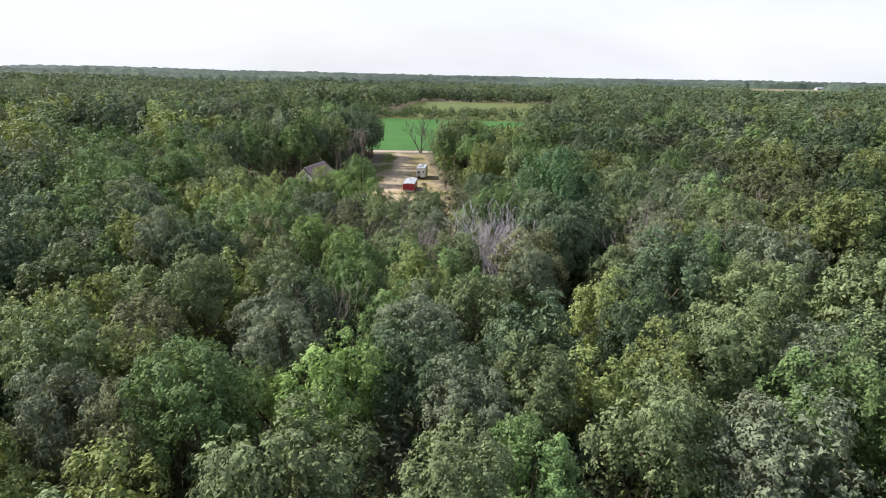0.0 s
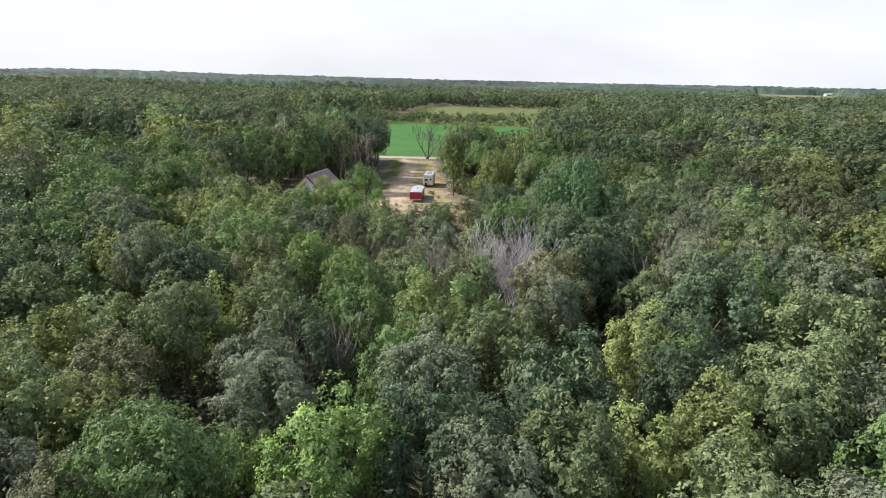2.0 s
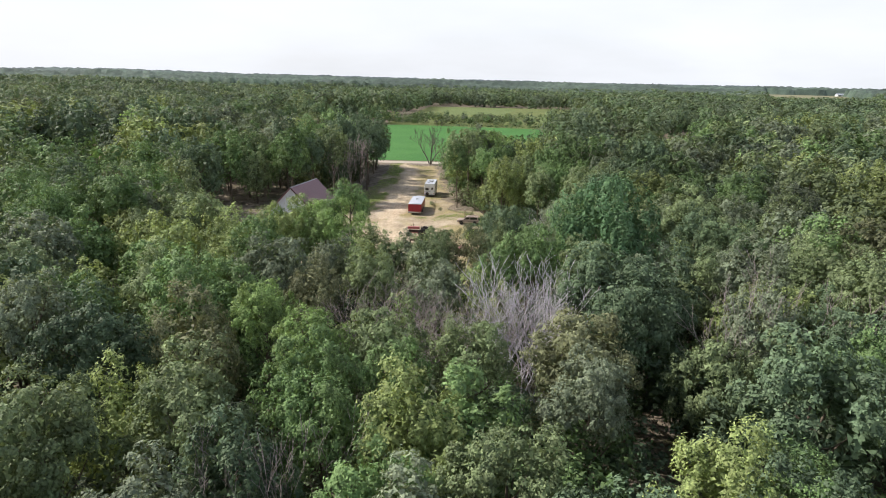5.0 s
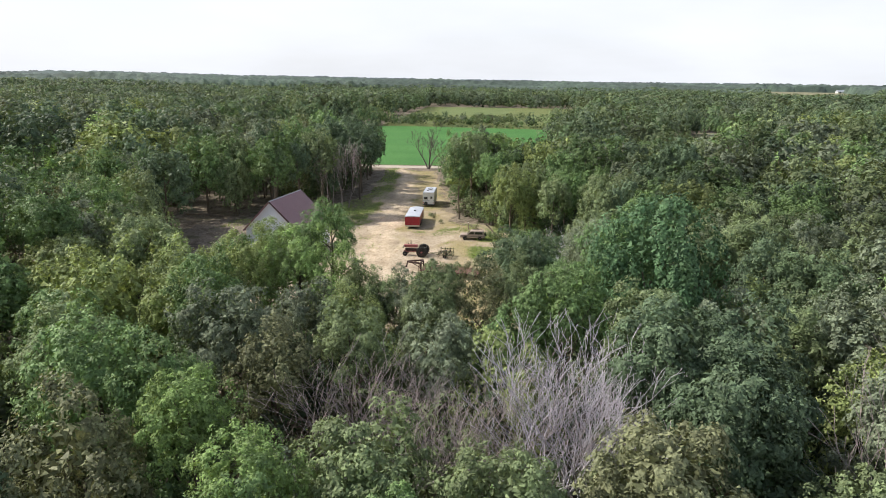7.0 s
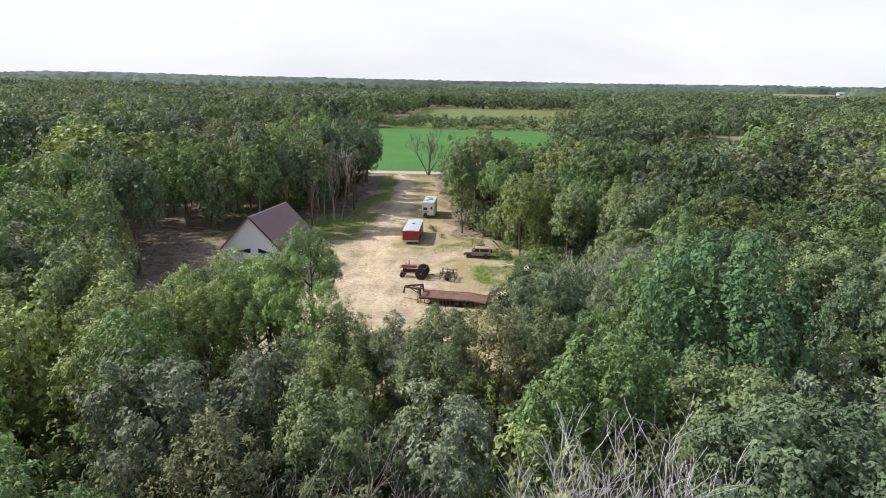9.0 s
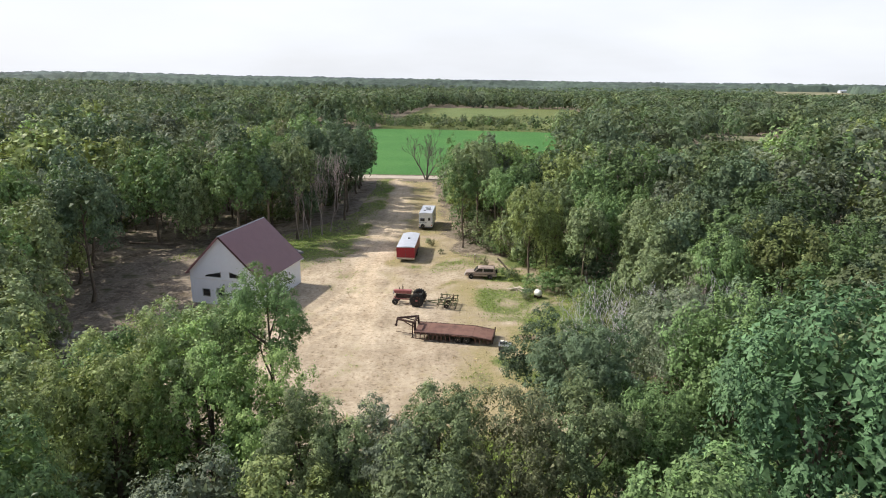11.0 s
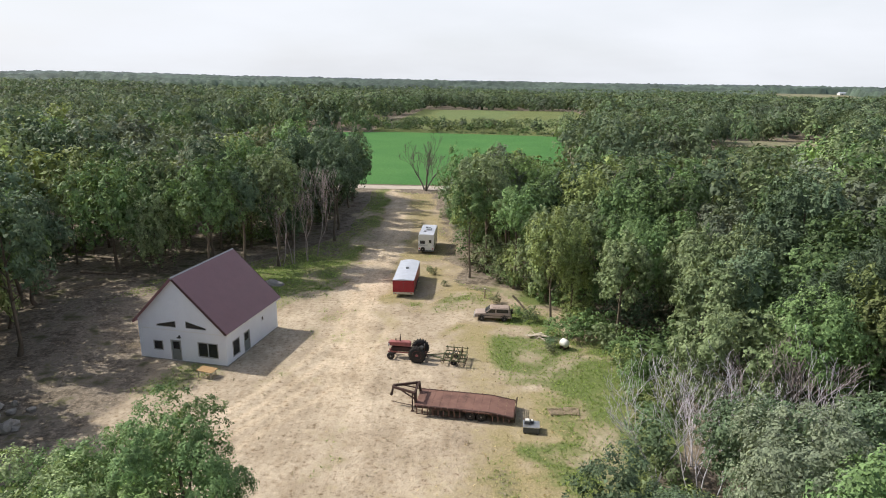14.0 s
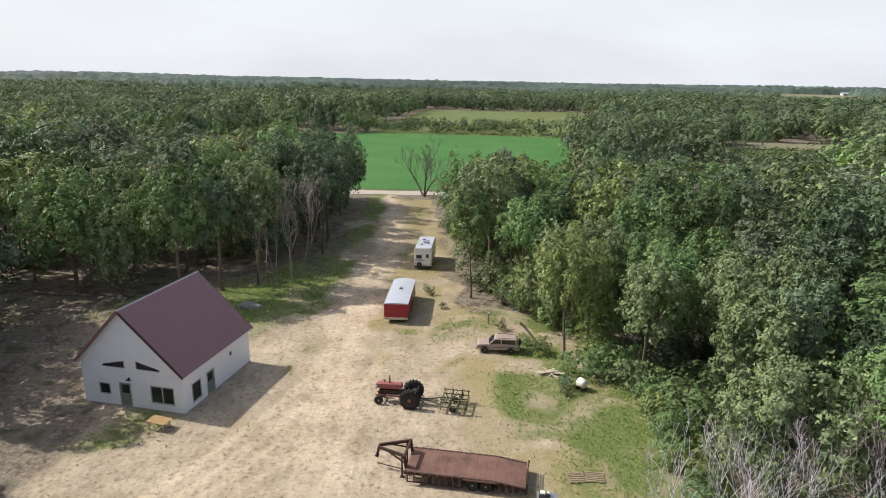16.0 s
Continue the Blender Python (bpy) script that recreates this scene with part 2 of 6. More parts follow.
# ---- ground ----
def floor_colour(n, l):
    """Leaf litter with pale bare patches and low growth."""
    a = noise_tex(n, l, 0.3, 6, 0.72)
    f = noise_tex(n, l, 2.4, 5, 0.75)
    r = ramp(n, [(0.30, (0.080, 0.066, 0.047)), (0.42, (0.145, 0.120, 0.092)), (0.53, (0.235, 0.198, 0.158)), (0.61, (0.105, 0.100, 0.058)), (0.74, (0.065, 0.078, 0.036))])
    l.new(a.outputs["Fac"], r.inputs["Fac"])
    r2 = ramp(n, [(0.30, (0.7, 0.7, 0.7)), (0.48, (1.0, 1.0, 1.0)), (0.66, (1.5, 1.45, 1.4))])
    l.new(f.outputs["Fac"], r2.inputs["Fac"])
    return mix_rgb(n, l, 1.0, r.outputs["Color"], r2.outputs["Color"], 'MULTIPLY'), f


def ground_material():
    m, n, l, b = shader("forest_floor", 0.95, 0, 0.1)
    c, f = floor_colour(n, l)
    l.new(c, b.inputs["Base Color"])
    bump(n, l, b, f.outputs["Fac"], 0.8, 0.15)
    return m


def yard_material():
    m, n, l, b = shader("sandy_yard", 0.95, 0, 0.1)
    at = n.new("ShaderNodeAttribute")
    at.attribute_name = "cover"
    sep = n.new("ShaderNodeSeparateColor")
    l.new(at.outputs["Color"], sep.inputs["Color"])
    big = noise_tex(n, l, 0.22, 5, 0.65)
    mid = noise_tex(n, l, 1.3, 5, 0.7)
    fine = noise_tex(n, l, 9.0, 4, 0.7)
    sand = ramp(n, [(0.28, (0.32, 0.264, 0.200)), (0.5, (0.432, 0.363, 0.280)), (0.72, (0.535, 0.457, 0.362))])
    l.new(big.outputs["Fac"], sand.inputs["Fac"])
    grit = ramp(n, [(0.28, (0.62, 0.58, 0.52)), (0.45, (0.97, 0.96, 0.94)), (0.75, (1.12, 1.1, 1.06))])
    l.new(mid.outputs["Fac"], grit.inputs["Fac"])
    c = mix_rgb(n, l, 1.0, sand.outputs["Color"], grit.outputs["Color"], 'MULTIPLY')
    clods = noise_tex(n, l, 2.6, 4, 0.75)
    ck = ramp(n, [(0.32, (0.66, 0.61, 0.55)), (0.44, (0.95, 0.94, 0.92)), (0.58, (1.02, 1.02, 1.02)), (0.72, (1.2, 1.18, 1.15))])
    l.new(clods.outputs["Fac"], ck.inputs["Fac"])
    c = mix_rgb(n, l, 1.0, c, ck.outputs["Color"], 'MULTIPLY')

    # sand dragged along the way the wheels go
    along = n.new("ShaderNodeMapping")
    along.inputs["Scale"].default_value = (0.7, 0.2, 1.0)
    along.inputs["Rotation"].default_value = (0, 0, 0.12)
    where = n.new("ShaderNodeNewGeometry")
    l.new(where.outputs["Position"], along.inputs["Vector"])
    drag = n.new("ShaderNodeTexNoise")
    drag.inputs["Scale"].default_value, drag.inputs["Detail"].default_value, drag.inputs["Roughness"].default_value = 1.5, 5, 0.65
    l.new(along.outputs["Vector"], drag.inputs["Vector"])
    dk = ramp(n, [(0.33, (0.86, 0.84, 0.81)), (0.5, (1.0, 1.0, 1.0)), (0.67, (1.07, 1.07, 1.06))])
    l.new(drag.outputs["Fac"], dk.inputs["Fac"])
    c = mix_rgb(n, l, 1.0, c, dk.outputs["Color"], 'MULTIPLY')
    # trampled pocks
    geo = n.new("ShaderNodeNewGeometry")
    warp = n.new("ShaderNodeVectorMath")
    warp.operation = 'MULTIPLY_ADD'
    l.new(clods.outputs["Color"], warp.inputs[0])
    warp.inputs[1].default_value = (0.35, 0.35, 0.0)
    l.new(geo.outputs["Position"], warp.inputs[2])
    pits = n.new("ShaderNodeTexVoronoi")
    pits.inputs["Scale"].default_value = 1.15
    l.new(warp.outputs[0], pits.inputs["Vector"])
    pk = ramp(n, [(0.10, (0.58, 0.52, 0.46)), (0.20, (0.88, 0.86, 0.83)), (0.32, (1.0, 1.0, 1.0))])
    l.new(pits.outputs["Distance"], pk.inputs["Fac"])
    some = ramp(n, [(0.44, (0.0, 0.0, 0.0)), (0.58, (1.0, 1.0, 1.0))])
    l.new(mid.outputs["Fac"], some.inputs["Fac"])
    c = mix_rgb(n, l, some.outputs["Color"], c, mix_rgb(n, l, 1.0, c, pk.outputs["Color"], 'MULTIPLY'))
    c = mix_rgb(n, l, at.outputs["Alpha"], c, mix_rgb(n, l, 1.0, c, (1.32, 1.3, 1.27), 'MULTIPLY'))

    def blend(c, mask, colours, soft, tex):
        s = n.new("ShaderNodeMath")
        s.operation = 'ADD'
        l.new(mask, s.inputs[0])
        l.new(tex.outputs["Fac"], s.inputs[1])
        r = n.new("ShaderNodeMapRange")
        r.interpolation_type = 'SMOOTHSTEP'
        r.inputs["From Min"].default_value, r.inputs["From Max"].default_value = 1.0 - soft, 1.0 + soft
        l.new(s.outputs[0], r.inputs["Value"])
        if colours is None:
            return mix_rgb(n, l, r.outputs["Result"], c, floor_colour(n, l)[0])
        k = ramp(n, colours)
        l.new(fine.outputs["Fac"], k.inputs["Fac"])
        return mix_rgb(n, l, r.outputs["Result"], c, k.outputs["Color"])
    c = blend(c, sep.outputs["Green"], [(0.3, (0.23, 0.195, 0.092)), (0.55, (0.34, 0.285, 0.155)), (0.8, (0.45, 0.38, 0.235))], 0.32, mid)
    c = blend(c, sep.outputs["Red"], [(0.3, (0.085, 0.122, 0.040)), (0.5, (0.130, 0.170, 0.056)), (0.7, (0.22, 0.225, 0.095))], 0.30, mid)
    c = blend(c, sep.outputs["Blue"], None, 0.2, clods)
    l.new(c, b.inputs["Base Color"])
    bump(n, l, b, clods.outputs["Fac"], 0.8, 0.15)
    return m


def field_material(name, lo, hi, row):
    m, n, l, b = shader(name, 0.9, 0, 0.1)
    a = noise_tex(n, l, 0.05, 4, 0.6)
    f = noise_tex(n, l, 1.6, 4, 0.7)
    r = ramp(n, [(0.3, lo), (0.7, hi)])
    l.new(a.outputs["Fac"], r.inputs["Fac"])
    r2 = ramp(n, [(0.3, (0.75, 0.75, 0.75)), (0.7, (1.2, 1.2, 1.2))])
    l.new(f.outputs["Fac"], r2.inputs["Fac"])
    l.new(mix_rgb(n, l, 1.0, r.outputs["Color"], r2.outputs["Color"], 'MULTIPLY'), b.inputs["Base Color"])
    bump(n, l, b, f.outputs["Fac"], 0.7, row)
    return m


def polar_ground():
    rings = [0.0] + [6 * 1.135 ** i for i in range(54)]
    rings = [r for r in rings if r < 4900] + [4900]
    n = 120
    vs, fs = [], []
    for r in rings:
        for k in range(n):
            a = 2 * math.pi * k / n
            vs.append((r * math.cos(a), 100 + r * math.sin(a), 0))
    vs = np.array(vs)
    vs[:, 2] = land(vs[:, 0], vs[:, 1]) - 0.05
    for i in range(len(rings) - 1):
        for k in range(n):
            fs.append((i * n + k, i * n + (k + 1) % n, (i + 1) * n + (k + 1) % n, (i + 1) * n + k))
    return mesh_np("ground", vs, np.array(fs)[:, ::-1])


ground = link_mesh("ground", polar_ground(), ground_material())
tagged(ground, "forest floor of brown leaf litter and low growth", "ground", kind="structure")


def step(v, a, b):
    s = np.clip((np.asarray(v, float) - a) / (b - a), 0, 1)
    return s * s * (3 - 2 * s)


def drive_x(y):
    """Middle line of the driveway."""
    return np.interp(y, [90, 120, 132, 145, 175, 200, 215], [-10, -12.5, -14.5, -14.6, -14.2, -15.8, -17.2])


def yard_cover(x, y):
    """Shares of green grass, dry grass and leaf litter."""
    e = edge_distance(YARD_EAST + [(-60, 211), (-60, 90)], x, y)
    east = x - drive_x(y) + 0.9 * wobble(x, y, 4.5, 9) + 0.5 * wobble(x, y, 1.6, 10)
    y = y + 4 * wobble(x, y, 6, 11)
    w = wobble(x, y, 5, 1) * 0.30 + wobble(x, y, 1.7, 2) * 0.22
    grass = step(x + 0.16 * (y - 118), 0.5, 6.5) * step(y, 92, 100) * step(150 - y, 0, 8)
    band = step(5.5 - e, 0, 4.5) * step(y, 98, 103) * step(130 - y, 0, 4)
    grass = np.maximum(np.maximum(grass * 0.5, 0.72 * band), step(97 - y, 0, 4) * step(x + 0.5 * (96 - y), -6, -1) * 1.0)
    grass = np.maximum(grass, 0.9 * step(4.2 - np.hypot((x - 8.2) / 1.1, (y - 117.5) / 1.7), 0, 2.2))
    for cx, cy, rx, ry, s in ((4.8, 121.5, 4.6, 6.5, 0.72), (-2.5, 134.5, 4.0, 3.6, 0.52), (4.6, 107.0, 3.0, 3.6, 0.56), (4.5, 130.0, 4.0, 3.0, 0.7), (-8.2, 137.5, 2.0, 1.6, 0.5), (9.6, 112.0, 2.4, 6.0, 0.85), (9.0, 119.5, 3.6, 2.6, 0.8), (5.6, 119.0, 3.4, 3.6, 0.68)):
        grass = np.maximum(grass, s * step(1.25 - np.hypot((x - cx) / rx, (y - cy) / ry), 0, 0.6))
    grass = np.maximum(grass, 0.55 * step(9 - np.hypot((x + 26) / 1.2, (y - 145) / 0.8), 0, 5))
    grass = np.maximum(grass, 0.38 * step(3.2 - np.hypot((x + 26.5) / 2.0, y - 116.8), 0, 2))
    grass = np.maximum(grass, 0.5 * step(-east, 3.5, 6) * step(y, 150, 158))
    dry = 0.62 * step(east, 1.9, 3.2) * step(y, 124, 140)
    dry = np.maximum(dry, 0.58 * step(x + 0.16 * (y - 118), -7, 2))
    dry = np.maximum(dry, 0.5 * step(106 - y, 0, 8) * step(x, -13, -6))
    dry = np.maximum(dry, 0.66 * step(-east, 1.9, 3.4) * step(y, 134, 142))
    dull = step(-east, 2.0, 4.0) * step(y, 130, 140)
    grass = np.maximum(grass, 0.62 * dull)
    litter = step(-x - 0.10 * np.abs(y - 116), 27.5, 31.5) * 1.0
    litter = np.maximum(litter, 0.85 * step(-x, 24, 30) * step(107 - y, 0, 6))
    litter = np.maximum(litter, 0.75 * step(-x, 24, 30) * step(y, 147, 153))
    litter = np.maximum(litter, 0.62 * step(-east, 4, 7) * step(y, 150, 160))
    litter = np.maximum(litter, 0.5 * step(2.5 - e, 0, 2.5) * step(y, 135, 142))
    out = np.where(inside(YARD, x, y), -1, 1) * edge_distance(YARD, x, y)
    rim = step(out + 1.6 * wobble(x, y, 3, 13), -1.5, 2.0)
    right = step(x, -6, -2) * step(146 - y, 0, 5)
    litter = np.maximum(litter + w, 1.2 * rim * (1 - right))
    grass = np.maximum(grass, 0.95 * rim * right)
    return np.stack([grass + w, dry + w * 1.2, litter], 1)


def yard_lane(x, y):
    """Where wheels have swept the sand bare."""
    dx = x - drive_x(y) + 0.4 * wobble(x, y, 9, 4)
    lane = np.exp(-(np.abs(dx) / 2.0) ** 4) * (1 - 0.55 * np.exp(-(dx / 0.45) ** 2))
    sweep = x - np.interp(y, [98, 106, 112, 119, 128, 136], [-27, -22.5, -19, -16.2, -14.2, -14.2]) + 0.5 * wobble(x, y, 7, 5)
    tracks = np.exp(-((np.abs(sweep) - 0.95) / 0.42) ** 2) + np.exp(-((np.abs(sweep - 3.4) - 0.95) / 0.42) ** 2)
    return np.maximum(lane * step(y, 104, 124), 0.8 * tracks * step(y, 96, 102) * step(134 - y, 0, 6))


def grid_sheet(name, x0, x1, y0, y1, d, keep, z):
    nx, ny = int((x1 - x0) / d) + 1, int((y1 - y0) / d) + 1
    xs, ys = np.meshgrid(x0 + d * np.arange(nx), y0 + d * np.arange(ny))
    vs = np.stack([xs.ravel(), ys.ravel(), z(xs.ravel(), ys.ravel())], 1)
    i = (np.arange(ny - 1)[:, None] * nx + np.arange(nx - 1)[None]).ravel()
    fs = np.stack([i, i + 1, i + nx + 1, i + nx], 1)
    c = vs[fs].mean(1)
    return mesh_np(name, vs, fs[keep(c[:, 0], c[:, 1])], smooth=True)


def yard_height(x, y):
    dx = x - drive_x(y)
    rut = -0.022 * (np.exp(-((np.abs(dx) - 0.85) / 0.3) ** 2)) * step(y, 100, 125)
    edge = np.where(inside(YARD, x, y), 1, -1) * edge_distance(YARD, x, y)
    return 0.03 + rut + 0.03 * wobble(x, y, 2.2, 5) + 0.02 * wobble(x, y, 0.9, 6) - 0.25 * step(-edge, 1.5, 6)


yard_me = grid_sheet("yard", -62, 20, 80, 214.4, 0.45, lambda x, y: inside(YARD, x, y) | (edge_distance(YARD, x, y) < 5.5), yard_height)
co = np.empty(len(yard_me.vertices) * 3, np.float32)
yard_me.vertices.foreach_get("co", co)
co = co.reshape(-1, 3)
cover = yard_me.attributes.new("cover", 'FLOAT_COLOR', 'POINT')
cover.data.foreach_set("color", np.concatenate([yard_cover(co[:, 0], co[:, 1]), yard_lane(co[:, 0], co[:, 1])[:, None]], 1).astype(np.float32).ravel())
yard = link_mesh("yard", yard_me, yard_material())
tagged(yard, "sandy clearing and driveway with dry and green grass", "yard", kind="structure")


def sheet(name, poly, mat, z, label):
    bm = bmesh.new()
    bm.faces.new([bm.verts.new((x, y, float(land(x, y)) + z)) for x, y in poly])
    me = bpy.data.meshes.new(name)
    bm.to_mesh(me)
    bm.free()
    return tagged(link_mesh(name, me, mat), label, "field" if name != "road" else "road", kind="structure")


CROP = field_material("green_crop", (0.060, 0.165, 0.046), (0.082, 0.198, 0.056), 0.25)
HAY = field_material("meadow_grass", (0.12, 0.165, 0.062), (0.165, 0.195, 0.082), 0.3)
STUBBLE = field_material("dry_field", (0.19, 0.185, 0.115), (0.25, 0.235, 0.15), 0.2)
GRAVEL = worn("pale_gravel", (0.48, 0.42, 0.36), (0.33, 0.29, 0.23), 0.95, 0, 0.4, 0.7, 12, 0.1, 0.03)
sheet("crop_field", FIELD, CROP, 0.0, "even bright green crop field beyond the road")
SCRUB = field_material("scrub_grass", (0.125, 0.158, 0.060), (0.175, 0.195, 0.076), 0.5)
sheet("scrubland", LOWLAND, SCRUB, -0.01, "rough green scrubland behind the field")
sheet("scrubland", LOWLAND_E, SCRUB, -0.01, "rough green scrubland in a gap of the woods")
sheet("meadow", MEADOW, HAY, 0.02, "yellow-green meadow between far woods")
sheet("meadow", MEADOW_E, HAY, 0.02, "yellow-green meadow between far woods")
sheet("fallow_field", FALLOW, STUBBLE, 0.02, "tan fallow patch in the woods")
FARM_LOW = FARM
farm_me = grid_sheet("farmland", 390, 1010, 890, 1810, 20, lambda x, y: inside(FARM_LOW, x, y), lambda x, y: land(x, y) + 0.3)
tagged(link_mesh("farmland", farm_me, STUBBLE), "pale open farmland on the horizon", "field", kind="structure")
ROAD = [(-400, 214.6), (400, 214.6), (400, 219.6), (-400, 219.6)]
sheet("road", ROAD, GRAVEL, 0.03, "pale gravel country road")

# ---- trees ----
rng = np.random.default_rng(7)


def unit(v):
    return v / np.maximum(np.linalg.norm(v, axis=-1, keepdims=True), 1e-6)


def crown(r, g, boughs, clumps, leaves, leaf, tall=1.1, sweep=0.0, lobe=0.19, low=1.35, dome=0.35, tones=1.0):
    """A crown of radius r about its middle: boughs round a dome, sprays over each bough, leaves over each spray.
    Returns vertices, triangles and a tone for each vertex."""
    k = np.arange(boughs) + 0.5
    bz = 1 - low * k / boughs                                # from the top down to below the middle
    ang = k * 2.39996 + g.uniform(-0.5, 0.5, boughs)
    rad = np.sqrt(np.clip(1 - bz * bz, 0, 1))
    bd = np.stack([rad * np.cos(ang), rad * np.sin(ang), bz], 1)
    bc = bd * (g.uniform(0.46, 0.76, boughs) * (1 + 0.14 * np.sin(ang * 2 + g.uniform(0, 6))))[:, None] * r * np.array([1, 1, tall])
    br = r * g.uniform(0.30, 0.48, boughs) * math.sqrt(12 / boughs)
    btone = tones * g.uniform(-0.15, 0.15, boughs)
    # sprays
    on = np.arange(clumps) % boughs
    cd = unit(g.normal(size=(clumps, 3)) * 0.8 + 0.8 * bd[on] + np.array([0, 0, 0.45]))
    c = bc[on] + cd * (br[on] * g.uniform(0.62, 1.05, clumps))[:, None] * np.array([1, 1, 0.6 + 0.4 * tall + 0.3 * sweep])
    cr = r * lobe * g.uniform(0.6, 1.25, clumps)
    ctone = btone[on] + tones * g.uniform(-0.24, 0.24, clumps)
    stretch = np.stack([np.ones(clumps), np.ones(clumps), 0.85 + sweep * g.uniform(0.3, 1.5, clumps)], 1)
    # leaves, some of them deep inside the boughs
    n = leaves
    w = g.integers(0, clumps, n)
    nd = unit(g.normal(size=(n, 3)) * 0.75 + 0.7 * cd[w] + np.array([0, 0, 0.45]))
    far = np.where(g.uniform(size=n) < 0.08, g.uniform(1.1, 1.5, n), np.sqrt(g.uniform(0.35, 1.15, n)))
    p = c[w] + nd * stretch[w] * (cr[w] * far)[:, None]
    deep = np.arange(n) % 6 == 0
    b_ = on[w]
    p = np.where(deep[:, None], bc[b_] * 0.92 + unit(g.normal(size=(n, 3))) * (br[b_] * g.uniform(0.2, 0.8, n))[:, None], p)
    nor = unit(nd + dome * unit(p / np.array([1, 1, tall])) + 0.34 * g.normal(size=(n, 3)) + np.array([0, 0, 0.25]))
    ax = unit(np.cross(nor, g.normal(size=(n, 3))))
    ax[:, 2] -= 0.2
    ax = unit(ax)
    si = unit(np.cross(nor, ax))
    ln = (leaf * g.uniform(0.7, 1.35, n) * np.where(deep, 1.9, 1.0))[:, None]
    tilt = g.uniform(-0.3, 0.3, (n, 1))
    qv = np.stack([p - ax * ln * 0.5 + si * ln * tilt, p + si * ln * 0.42 + ax * ln * 0.12, p + ax * ln * 0.55 - si * ln * 0.28], 1).reshape(-1, 3)
    return qv, np.arange(3 * n).reshape(-1, 3), np.repeat(ctone[w], 3)


def sticks(segs, sides=4):
    """Tapered bars: rows of (p0, p1, r0, r1)."""
    p0 = np.array([s[0] for s in segs], float)
    p1 = np.array([s[1] for s in segs], float)
    r0 = np.array([s[2] for s in segs])[:, None, None]
    r1 = np.array([s[3] for s in segs])[:, None, None]
    d = unit(p1 - p0)
    u = unit(np.cross(d, np.array([0.31, 0.57, 0.76])))
    w = np.cross(d, u)
    an = 2 * np.pi * np.arange(sides) / sides
    ring = u[:, None] * np.cos(an)[None, :, None] + w[:, None] * np.sin(an)[None, :, None]
    v = np.concatenate([p0[:, None] + ring * r0, p1[:, None] + ring * r1], 1).reshape(-1, 3)
    k = np.arange(sides)
    f = np.stack([k, (k + 1) % sides, (k + 1) % sides + sides, k + sides], 1)
    return v, (f[None] + 2 * sides * np.arange(len(segs))[:, None, None]).reshape(-1, 4)


def limbs(g, height, spread, stems, depth, r, lean=0.15, forks=3, twig=0.012, up=0.55, first=0.3):
    """Branch rows of a tree: stems from the ground, forking depth times."""
    rows = []

    def grow(p, d, ln, rad, lev):
        n = 3 if lev < 2 else 2
        for i in range(n):
            d2 = unit(d + g.normal(size=3) * 0.13 + np.array([0, 0, 0.06]))
            q = p + d2 * ln / n
            rad2 = max(rad * (0.86 if lev < depth else 0.6), twig)
            rows.append((p, q, rad, rad2))
            p, d, rad = q, d2, rad2
            if lev < depth and (i > 0 or lev > 0):
                for _ in range(1 if i < n - 1 else forks):
                    t = unit(np.array([g.normal(), g.normal(), 0.0]))
                    grow(p, unit(d * g.uniform(0.7, 1.0) + t * spread * g.uniform(0.6, 1.2) + np.array([0, 0, up * 0.4])), ln * g.uniform(0.5, 0.72), max(rad * 0.6, twig), lev + 1)
    for s in range(stems):
        a = g.uniform(0, 6.28)
        tip = lean * g.uniform(0.25, 1.5)
        d = unit(np.array([math.cos(a) * tip, math.sin(a) * tip, 1.0]))
        grow(np.array([math.cos(a), math.sin(a), 0]) * 0.25 * (stems > 1), d, height * g.uniform(0.42, 0.5), r, 0)
    return rows


def trunk_mesh(g):
    """Trunk and main limbs of a tree whose crown has its middle at height 1 (scaled on planting)."""
    rows = [((0, 0, -0.02), (0.03, 0.01, 0.10), 0.030, 0.021), ((0.03, 0.01, 0.10), (-0.01, 0.03, 0.5), 0.021, 0.017), ((-0.01, 0.03, 0.5), (0.02, 0.0, 1.08), 0.017, 0.006)]
    for i in range(9):
        a, z = i * 2.4 + g.uniform(-0.4, 0.4), 0.5 + 0.055 * i
        e = g.uniform(0.13, 0.22)
        p = (0.0, 0.015, z)
        q = (math.cos(a) * e * 0.6, math.sin(a) * e * 0.6, z + 0.09)
        rows += [(p, q, 0.008, 0.005), (q, (math.cos(a) * e, math.sin(a) * e, z + 0.22), 0.005, 0.0015)]
    v, f = sticks(rows, 6)
    return mesh_np("trunk", v, f, smooth=True)


#          boughs sprays tall sweep lobe
SHAPES = {
    "oak": (18, 250, 1.0, 0.0, 0.118),
    "round": (14, 215, 1.12, 0.15, 0.126),
    "maple": (16, 235, 1.25, 0.7, 0.112),
    "aspen": (13, 200, 1.4, 0.6, 0.122),
    "grand": (18, 300, 1.1, 0.7, 0.095),
}
